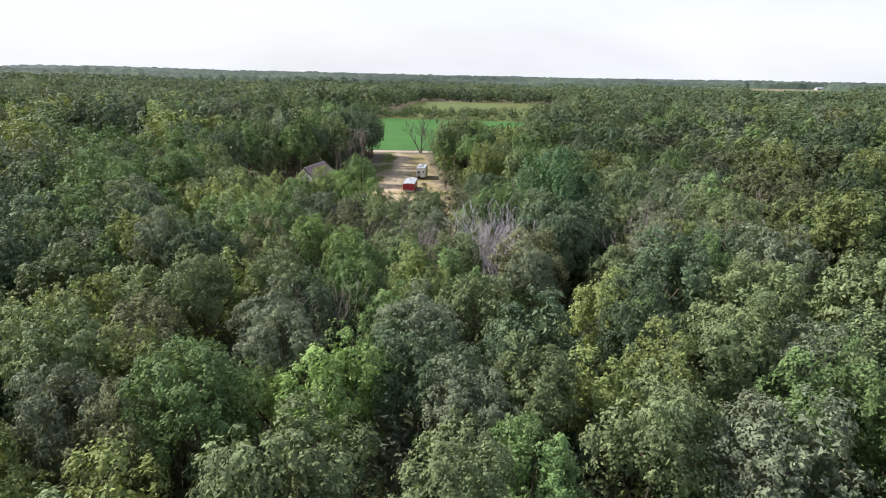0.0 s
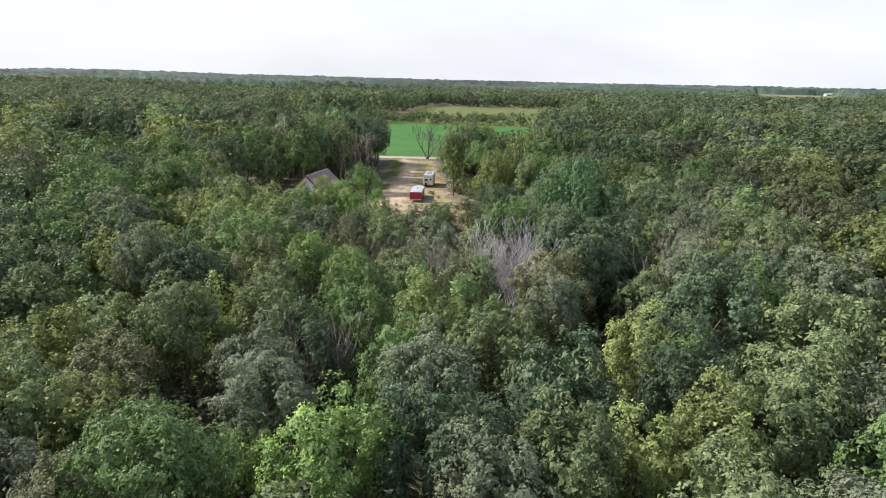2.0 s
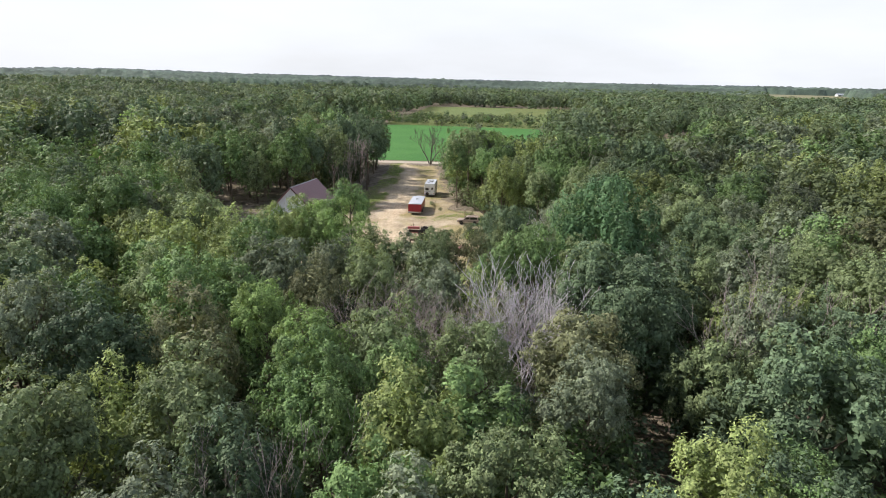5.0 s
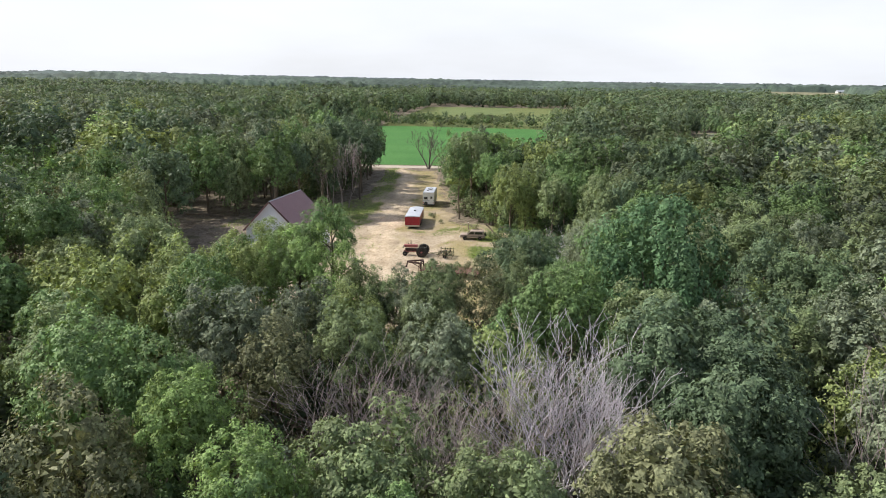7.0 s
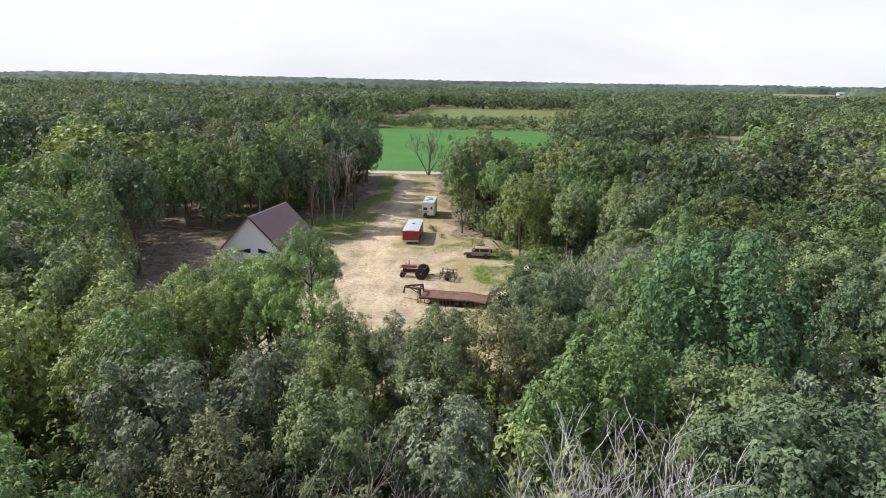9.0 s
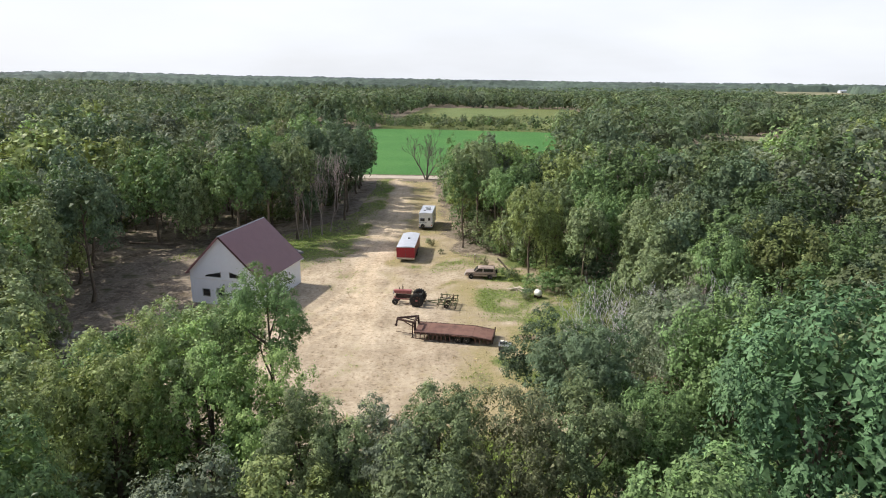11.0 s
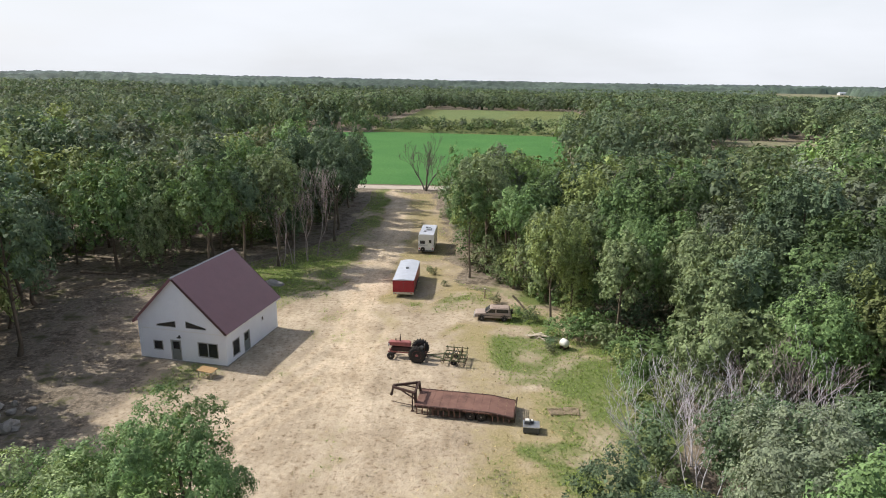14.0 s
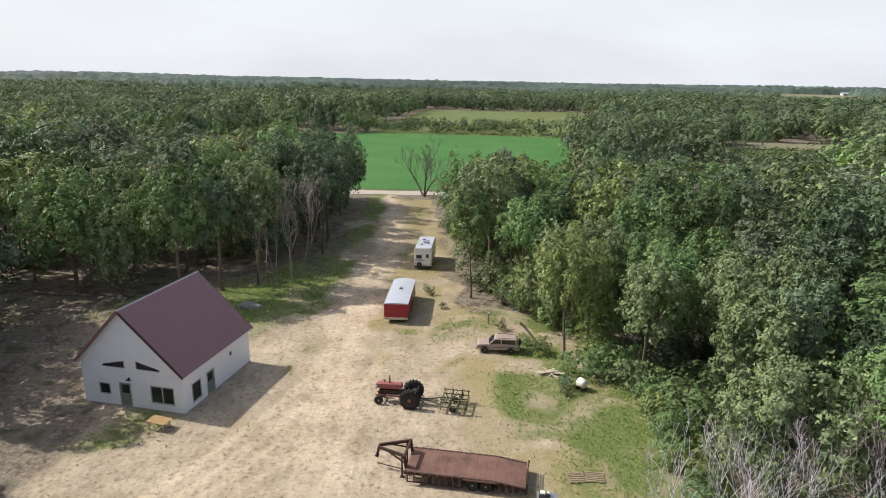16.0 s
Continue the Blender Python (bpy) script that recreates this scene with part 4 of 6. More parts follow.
def far_canopy():
    """The tree tops from 1.2 km to the horizon, one lumpy sheet."""
    rows_ = [1080 * 1.02 ** i for i in range(74)]
    n = 420
    an = np.radians(np.linspace(-48, 48, n))
    vs = []
    g = np.random.default_rng(9)
    for r in rows_:
        x, y = r * np.sin(an), r * np.cos(an)
        lump = g.uniform(-4.0, 4.0, n) + 5.0 * wobble(x, y, 110, 6) + 4.0 * wobble(x, y, 420, 2)
        gap = inside(FARM, x, y)
        z = land(x, y) + np.where(gap, -3.0, 13.5 + lump)
        if r < 1090:
            z = land(x, y) - 2.0
        vs.append(np.stack([x, y, z], 1))
    vs = np.concatenate(vs)
    i = (np.arange(len(rows_) - 1)[:, None] * n + np.arange(n - 1)[None]).ravel()
    fs = np.stack([i, i + 1, i + n + 1, i + n], 1)
    me = mesh_np("far_woods", vs, fs)
    at = me.attributes.new("tint", 'FLOAT_COLOR', 'POINT')
    k = (g.uniform(0.6, 1.4, len(vs)) * (1 + 0.45 * wobble(vs[:, 0], vs[:, 1], 140, 8)))[:, None]
    # distance haze put into the tint: bluer from 1.8 to 3.6 km
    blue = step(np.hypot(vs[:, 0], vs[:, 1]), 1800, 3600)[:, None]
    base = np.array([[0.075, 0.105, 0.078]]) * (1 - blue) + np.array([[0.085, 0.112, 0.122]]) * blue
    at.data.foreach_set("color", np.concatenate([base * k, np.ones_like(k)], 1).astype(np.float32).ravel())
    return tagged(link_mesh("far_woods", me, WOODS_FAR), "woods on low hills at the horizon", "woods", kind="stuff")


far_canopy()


def dead_tree(x, y, height, spread, stems_, seed, mat, label, r=0.09, depth=3, forks=3, lean=0.38, twig=0.011):
    g = np.random.default_rng(seed)
    rows = limbs(g, height, spread, stems_, depth, r, lean, forks, twig)
    p = np.array([s[1] for s in rows])
    k = height / p[:, 2].max()
    rows = [(a * k, b * k, c, d) for a, b, c, d in rows]
    t = thing("dead_tree", pose(x, y, 0), label, "dead tree", "dead trees")
    thick = [q for q in rows if q[2] > 0.55 * r]
    thin = [q for q in rows if q[2] <= 0.55 * r]
    link_mesh("trunk", mesh_np("trunk", *sticks(thick, 5)), mat, t)
    link_mesh("bare_crown", mesh_np("bare_crown", *sticks(thin, 3)), mat, t)
    return t


BROWNWOOD = worn("brown_deadwood", (0.38, 0.32, 0.315), (0.24, 0.20, 0.19), 0.9, 0, 2, 0.7, 30, 0.1, 0.01)
DARKWOOD = worn("dark_deadwood", (0.15, 0.13, 0.115), (0.07, 0.06, 0.05), 0.9, 0, 2, 0.7, 30, 0.1, 0.01)
PALE = "leafless pale grey tree with many fine branches"
BROWN = "leafless brownish tree with many fine branches"
dead_tree(5.0, 60.6, 14.4, 0.70, 8, 3, DEADWOOD, PALE, 0.10, 4, 2, 0.60, 0.010)
dead_tree(7.9, 61.4, 13.9, 0.70, 7, 18, DEADWOOD, PALE, 0.10, 4, 2, 0.60, 0.010)
dead_tree(1.6, 61.0, 12.9, 0.75, 6, 8, BROWNWOOD, BROWN, 0.075, 4, 2, 0.55, 0.0095)
dead_tree(-2.0, 60.6, 12.6, 0.75, 6, 4, BROWNWOOD, BROWN, 0.075, 4, 2, 0.55, 0.0095)
dead_tree(-4.8, 61.8, 12.6, 0.75, 6, 5, BROWNWOOD, BROWN, 0.075, 4, 2, 0.55, 0.0095)
dead_tree(27.0, 152.0, 14.6, 0.5, 6, 19, BROWNWOOD, BROWN, 0.08, 4, 2, 0.4, 0.02)
dead_tree(19.4, 106.0, 9.4, 0.5, 5, 20, BROWNWOOD, BROWN, 0.06, 4, 2, 0.5, 0.014)
dead_tree(34.0, 66.0, 14.8, 0.5, 5, 21, BROWNWOOD, BROWN, 0.07, 4, 2, 0.45, 0.014)
dead_tree(-9.0, 43.5, 12.4, 0.4, 4, 6, BROWNWOOD, "leafless brownish tree with many fine branches", 0.05, 4, 2, 0.4, 0.009)
dead_tree(21.8, 58.4, 15.4, 0.5, 4, 7, BROWNWOOD, "leafless brownish tree with many fine branches", 0.06, 4, 2, 0.4, 0.01)
dead_tree(10.6, 103.8, 9.0, 0.6, 6, 9, DEADWOOD, PALE, 0.04, 3, 2, 0.5, 0.009)
dead_tree(13.4, 105.2, 7.8, 0.6, 5, 10, DEADWOOD, PALE, 0.04, 3, 2, 0.5, 0.009)
for x, y, h, s in ((12.2, 100.2, 8.4, 51), (15.6, 101.6, 9.4, 52), (18.4, 103.4, 9.8, 53), (21.2, 104.2, 10.4, 54), (16.8, 106.4, 8.8, 55), (22.8, 100.6, 10.2, 56)):
    dead_tree(x, y, h, 0.55, 4, s, DEADWOOD, PALE, 0.05, 4, 1, 0.32, 0.010)
for x, y, h, s in ((-26.2, 150.6, 14.0, 11), (-24.8, 152.4, 13.2, 31), (-24.0, 155.2, 13.8, 32), (-27.4, 149.2, 12.6, 33)):
    dead_tree(x, y, h, 0.32, 2, s, BROWNWOOD, "leafless grey sapling at the wood's edge", 0.06, 4, 2, 0.10, 0.012)
dead_tree(-11.6, 213.2, 13.8, 0.6, 4, 12, DARKWOOD, "bare dark tree beside the road", 0.24, 4, 2, 0.5, 0.026)

# ---- house ----
WHITE_WALL = worn("white_siding", (0.83, 0.85, 0.91), (0.72, 0.735, 0.79), 0.6, 0, 1.2, 0.4, 14, 0.3, 0.002)
TRIM_WHITE = worn("white_trim", (0.80, 0.80, 0.80), (0.55, 0.54, 0.52), 0.5, 0, 3, 0.4, 30, 0.3, 0.001)
ROOF_METAL = worn("plum_roof_metal", (0.250, 0.132, 0.140), (0.205, 0.108, 0.116), 0.42, 0.0, 0.9, 0.6, 12, 0.5, 0.001)
ROOF_TRIM = worn("dark_roof_trim", (0.09, 0.045, 0.048), (0.05, 0.03, 0.03), 0.5, 0, 3, 0.5, 20, 0.4, 0.001)
CONCRETE = worn("concrete", (0.36, 0.35, 0.33), (0.22, 0.21, 0.20), 0.9, 0, 2, 0.6, 25, 0.2, 0.004)
DOOR_PAINT = worn("grey_green_door", (0.20, 0.22, 0.21), (0.12, 0.13, 0.13), 0.5, 0, 3, 0.5, 25, 0.4, 0.001)
FRAME_PAINT = worn("grey_frame", (0.42, 0.42, 0.42), (0.28, 0.28, 0.28), 0.5, 0, 4, 0.4, 30, 0.4, 0.001)
BLACK = worn("black_iron", (0.03, 0.03, 0.03), (0.05, 0.045, 0.04), 0.55, 0.0, 5, 0.5, 40, 0.4, 0.001)


def glass_material():
    m, n, l, b = shader("window_glass", 0.04, 0, 0.6)
    b.inputs["Base Color"].default_value = (0.03, 0.035, 0.04, 1)
    b.inputs["Transmission Weight"].default_value = 0.35
    b.inputs["IOR"].default_value = 1.5
    return m


GLASS = glass_material()
HW, HL = 8.85, 9.65                       # width, depth
RX, RZ, EZ_E, EZ_W = -0.35, 8.0, 3.4, 3.85   # ridge line, ridge and eave heights
x0, x1 = -HW / 2, HW / 2


def roof_z(x):
    return RZ - (x - RX) * (RZ - EZ_E) / (x1 - RX) if x > RX else RZ - (RX - x) * (RZ - EZ_W) / (RX - x0)


house = thing("house", pose(-27.76, 119.1, 0, 0, 0, -10.35), "white gable-fronted house with a plum metal roof", "house")
front_holes = [rect(-3.0, -2.0, 0.95, 1.9), rect(-1.2, -0.15, 0.12, 2.1), rect(1.55, 3.6, 0.68, 2.15),
               [(-2.5, 3.32), (-0.5, 3.32), (-0.5, 3.98), (-2.5, 3.5)], [(0.5, 3.36), (2.55, 3.36), (2.55, 3.52), (0.5, 4.06)]]
gable = [(x0, 0.12), (x1, 0.12), (x1, EZ_E), (RX, RZ), (x0, EZ_W)]
T = 0.18
part("front_wall", plate(gable, front_holes, T, lambda u, v, d: (u, d, v)), WHITE_WALL, house)
part("back_wall", plate(gable, [], T, lambda u, v, d: (u, HL - d, v)), WHITE_WALL, house)
side_holes = [rect(1.0, 2.2, 0.5, 2.08), rect(2.98, 4.05, 0.12, 2.1), rect(6.45, 6.75, 2.0, 2.4)]
part("side_wall", plate(rect(T, HL - T, 0.12, EZ_E - 0.17), side_holes, T, lambda u, v, d: (x1 - d, u, v)), WHITE_WALL, house)
part("side_wall", plate(rect(T, HL - T, 0.12, EZ_W - 0.17), [], T, lambda u, v, d: (x0 + d, u, v)), WHITE_WALL, house)
bm = bmesh.new()
box(bm, x0 - 0.03, x1 + 0.03, -0.03, HL + 0.03, -0.2, 0.118)
part("foundation", bm, CONCRETE, house, "low grey concrete footing")
bm = bmesh.new()
box(bm, x0 + T, x1 - T, T, HL - T, 2.55, 2.7)
part("ceiling", bm, TRIM_WHITE, house)


def roof_slope(sx, ez, side):
    """One slope with its raised seams; the seams are separate strips."""
    ox = side * 0.24
    ex = sx + ox
    slope = (RZ - ez) / abs(sx - RX)
    ezz = ez - 0.24 * slope
    up = Vector((side * slope, 0, 1)).normalized()
    y0_, y1_ = -0.30, HL + 0.35
    a, b = Vector((RX, 0, RZ)), Vector((ex, 0, ezz))
    bm = bmesh.new()
    vs = []
    for y in (y0_, y1_):
        for p in (a, b):
            for o in (0.02, 0.14):
                vs.append(bm.verts.new(p + up * o + Vector((0, y, 0))))
    bmesh.ops.convex_hull(bm, input=vs)
    slab = part("roof_slope", bm, ROOF_METAL, house)
    n = 26
    shared = None
    for i in range(n + 1):
        y = y0_ + 0.04 + (y1_ - y0_ - 0.08) * i / n
        if shared is None:
            bm = bmesh.new()
            vs = []
            for dy in (-0.012, 0.012):
                for p in (a, b):
                    for o in (0.136, 0.146):
                        vs.append(bm.verts.new(p + up * o + Vector((0, dy, 0))))
            bmesh.ops.convex_hull(bm, input=vs)
            s = part("roof_seam", bm, ROOF_METAL, slab)
            shared = s.data
        else:
            s = link_mesh("roof_seam", shared, None, slab)
        s.location = (0, y, 0)
    # rake and eave boards
    for y, dy in ((y0_ - 0.03, 0.03), (y1_, 0.03)):
        bm = bmesh.new()
        vs = []
        for p in (a, b):
            for o in (-0.06, 0.15):
                for q in (0, dy):
                    vs.append(bm.verts.new(p + up * o + Vector((0, y + q, 0))))
        bmesh.ops.convex_hull(bm, input=vs)
        part("rake_board", bm, ROOF_TRIM if side > 0 else ROOF_METAL, house)
    bm = bmesh.new()
    box(bm, min(ex, ex + side * 0.1), max(ex, ex + side * 0.1), y0_, y1_, ezz - 0.06, ezz + 0.07)
    part("gutter", bm, TRIM_WHITE if side > 0 else ROOF_METAL, house)


roof_slope(x1, EZ_E, 1)
roof_slope(x0, EZ_W, -1)
bm = bmesh.new()
vs = [bm.verts.new((RX + dx, y, RZ + dz)) for y in (-0.33, HL + 0.38) for dx, dz in ((-0.2, -0.03), (0, 0.21), (0.2, -0.03), (0, 0.12))]
bmesh.ops.convex_hull(bm, input=vs)
part("ridge_cap", bm, FRAME_PAINT, house, "pale ridge capping")


def framed(name, loop, amap, w, glass=True, bars=(), label=""):
    """A window: frame round the opening, pane, bars. amap(u, v, d) maps into the house."""
    cu, cv = sum(p[0] for p in loop) / len(loop), sum(p[1] for p in loop) / len(loop)
    us, vv = [p[0] for p in loop], [p[1] for p in loop]
    ku, kv = 1 - 2 * w / (max(us) - min(us)), 1 - 2 * w / (max(vv) - min(vv))
    inner = [(cu + (u - cu) * ku, cv + (v - cv) * kv) for u, v in loop]
    win = part(name, plate(loop, [inner], 0.10, lambda u, v, d: amap(u, v, d - 0.03)), FRAME_PAINT, house, label)
    pane = part("pane", plate(inner, [], 0.012, lambda u, v, d: amap(u, v, d + 0.03)), GLASS, win)
    for u0, u1, v0, v1 in bars:
        part("bar", plate(rect(u0, u1, v0, v1), [], 0.05, lambda u, v, d: amap(u, v, d - 0.005)), FRAME_PAINT, win)
    return win


front = lambda u, v, d: (u, d, v)
east = lambda u, v, d: (x1 - d, u, v)
framed("window", front_holes[0], front, 0.07)
framed("window", front_holes[2], front, 0.08, bars=[(2.53, 2.62, 0.76, 2.07)])
framed("window", front_holes[3], front, 0.05)
framed("window", front_holes[4], front, 0.04)
framed("window", side_holes[0], east, 0.08)
framed("window", side_holes[2], east, 0.05)


def house_door(u0, u1, amap):
    d_ = part("door", plate(rect(u0 + 0.075, u1 - 0.075, 0.14, 2.02), [rect(u0 + 0.2, u1 - 0.2, 1.2, 1.9)], 0.05, lambda u, v, d: amap(u, v, d + 0.03)), DOOR_PAINT, house, "closed grey-green door with a dark glazed light")
    part("door_frame", plate(rect(u0, u1, 0.12, 2.1), [rect(u0 + 0.07, u1 - 0.07, 0.13, 2.03)], 0.14, lambda u, v, d: amap(u, v, d - 0.03)), FRAME_PAINT, d_)
    part("door_light", plate(rect(u0 + 0.2, u1 - 0.2, 1.2, 1.9), [], 0.012, lambda u, v, d: amap(u, v, d + 0.05)), GLASS, d_)
    part("handle", plate(rect(u1 - 0.17, u1 - 0.11, 0.98, 1.08), [], 0.06, lambda u, v, d: amap(u, v, d - 0.03)), BLACK, d_)


house_door(-1.2, -0.15, front)
house_door(2.98, 4.05, east)
bm = bmesh.new()
box(bm, -0.3, -0.15, -0.10, 0, 2.42, 2.6, 0.02)
box(bm, -0.4, -0.05, -0.22, -0.04, 2.38, 2.46, 0.02)
part("wall_lamp", bm, BLACK, house, "small dark lamp over the door")
bm = bmesh.new()
box(bm, x0, x1, -0.012, 0.0, 3.0, 3.06)
part("trim_board", bm, TRIM_WHITE, house)

# ---- vehicles and loose things in the yard ----
RED = worn("red_paint", (0.34, 0.016, 0.03), (0.22, 0.016, 0.026), 0.4, 0, 1.5, 0.5, 20, 0.5, 0.001)
ROOF_WHITE = worn("chalky_white_roof", (0.46, 0.49, 0.56), (0.34, 0.36, 0.41), 0.6, 0, 1.2, 0.5, 18, 0.3, 0.001)
CAMPER_WHITE = worn("camper_white", (0.80, 0.80, 0.78), (0.62, 0.60, 0.56), 0.45, 0, 1.5, 0.4, 20, 0.4, 0.001)
STRIPE = worn("grey_stripe", (0.30, 0.32, 0.36), (0.22, 0.24, 0.28), 0.5, 0, 3, 0.4, 30, 0.4, 0.001)
RUST = worn("rusty_steel", (0.205, 0.115, 0.092), (0.105, 0.060, 0.052), 0.85, 0.0, 0.9, 0.9, 22, 0.2, 0.004)
RUST_DARK = worn("dark_rusty_steel", (0.075, 0.045, 0.038), (0.04, 0.03, 0.027), 0.85, 0.0, 2, 0.7, 25, 0.2, 0.003)
RUBBER = worn("tyre_rubber", (0.035, 0.034, 0.033), (0.08, 0.07, 0.06), 0.9, 0, 4, 0.5, 30, 0.2, 0.003)
TRACTOR_RED = worn("faded_red_paint", (0.36, 0.125, 0.12), (0.19, 0.065, 0.06), 0.6, 0, 3, 0.7, 25, 0.3, 0.002)
PALE_RIM = worn("pale_rim", (0.45, 0.40, 0.36), (0.25, 0.20, 0.17), 0.6, 0, 5, 0.6, 30, 0.3, 0.001)
GREEN_STEEL = worn("old_green_steel", (0.10, 0.12, 0.06), (0.13, 0.08, 0.05), 0.7, 0, 3, 0.7, 30, 0.3, 0.002)
TAN_CAR = worn("tan_car_paint", (0.40, 0.315, 0.275), (0.28, 0.22, 0.19), 0.45, 0.0, 1.5, 0.5, 25, 0.5, 0.001)
PALE_WOOD = worn("weathered_boards", (0.52, 0.46, 0.37), (0.33, 0.28, 0.22), 0.85, 0, 3, 0.7, 30, 0.2, 0.003)
PALLET_WOOD = worn("pallet_boards", (0.34, 0.27, 0.19), (0.20, 0.16, 0.11), 0.9, 0, 3, 0.7, 30, 0.2, 0.003)
ORANGE_WOOD = worn("orange_plywood", (0.42, 0.27, 0.13), (0.30, 0.19, 0.10), 0.7, 0, 2, 0.6, 25, 0.3, 0.002)
STONE = worn("field_stone", (0.36, 0.33, 0.29), (0.20, 0.18, 0.16), 0.9, 0, 2, 0.7, 18, 0.2, 0.02)
WHITE_TANK = worn("white_tank", (0.74, 0.73, 0.68), (0.50, 0.48, 0.42), 0.5, 0, 2, 0.5, 20, 0.3, 0.001)
DARK_STEEL = worn("dark_grey_steel", (0.11, 0.115, 0.125), (0.06, 0.06, 0.065), 0.6, 0.2, 3, 0.5, 25, 0.4, 0.001)
CHROME = worn("dull_chrome", (0.55, 0.55, 0.55), (0.35, 0.33, 0.30), 0.35, 0.8, 4, 0.5, 30, 0.5, 0.0)
GREY_TARP = worn("grey_tarp", (0.26, 0.25, 0.24), (0.15, 0.14, 0.13), 0.7, 0, 2, 0.6, 20, 0.3, 0.01)
RED_LENS = worn("red_lens", (0.45, 0.02, 0.02), (0.30, 0.02, 0.02), 0.3, 0, 5, 0.3, 40, 0.5, 0.0)


def lathe(profile, n, axis='y'):
    """A turned body: profile of (radius, offset) about the y axis."""
    bm = bmesh.new()
    rings = []
    for r, o in profile:
        rings.append([bm.verts.new((r * math.cos(2 * math.pi * k / n), o, r * math.sin(2 * math.pi * k / n))) for k in range(n)])
    for a, b in zip(rings, rings[1:]):
        for k in range(n):
            bm.faces.new((a[k], a[(k + 1) % n], b[(k + 1) % n], b[k]))
    for end in (rings[0], rings[-1]):
        bm.faces.new(end)
    if axis == 'z':
        bmesh.ops.rotate(bm, verts=bm.verts, matrix=Matrix.Rotation(math.pi / 2, 3, 'X'))
    return bm


def wheel(parent, x, y, z, r, w, rim_mat=CHROME, lugs=0, yaw=0.0):
    """A wheel whose axle lies along y: tyre with a rim inside, lugs for a tractor."""
    s = w / 2
    ty = part("wheel", lathe([(r * 0.55, -s * 0.8), (r * 0.9, -s), (r, -s * 0.6), (r, s * 0.6), (r * 0.9, s), (r * 0.55, s * 0.8)], 24), RUBBER, parent, "black rubber tyre", True)
    ty.matrix_local = pose(x, y, z, 0, 0, yaw)
    part("rim", lathe([(r * 0.15, -s * 0.95), (r * 0.2, -s * 0.72), (r * 0.5, -s * 0.6), (r * 0.57, -s * 0.84), (r * 0.57, s * 0.84), (r * 0.5, s * 0.6), (r * 0.2, s * 0.72), (r * 0.15, s * 0.95)], 20), rim_mat, ty)
    if lugs:
        bm = bmesh.new()
        box(bm, -0.04, 0.04, -s * 0.98, 0.0, r * 0.97, r * 1.10)
        me = bpy.data.meshes.new("lug")
        bmesh.ops.recalc_face_normals(bm, faces=bm.faces)
        bm.to_mesh(me)
        bm.free()
        for i in range(lugs):
            for sd in (0, 1):
                lg = link_mesh("lug", me, RUBBER, ty)
                lg.matrix_local = pose(0, 0, 0, 0, 360.0 * (i + 0.5 * sd) / lugs, 0) @ pose(0, 0, 0, 0, 0, 180 * sd) @ pose(0, 0, 0, 0, 0, 24)
    return ty


def profile_body(profile, y0, y1, bevel=0.03, inset=0.0):
    """An outline in x-z drawn out along y."""
    bm = bmesh.new()
    a = [bm.verts.new((x, y0, z)) for x, z in profile]
    b = [bm.verts.new((x, y1, z)) for x, z in profile]
    n = len(profile)
    bm.faces.new(a)
    bm.faces.new(b[::-1])
    for i in range(n):
        bm.faces.new((a[i], b[i], b[(i + 1) % n], a[(i + 1) % n]))
    bmesh.ops.recalc_face_normals(bm, faces=bm.faces)
    if bevel:
        bmesh.ops.bevel(bm, geom=bm.edges[:], offset=bevel, segments=2, affect='EDGES', profile=0.6)
    return bm


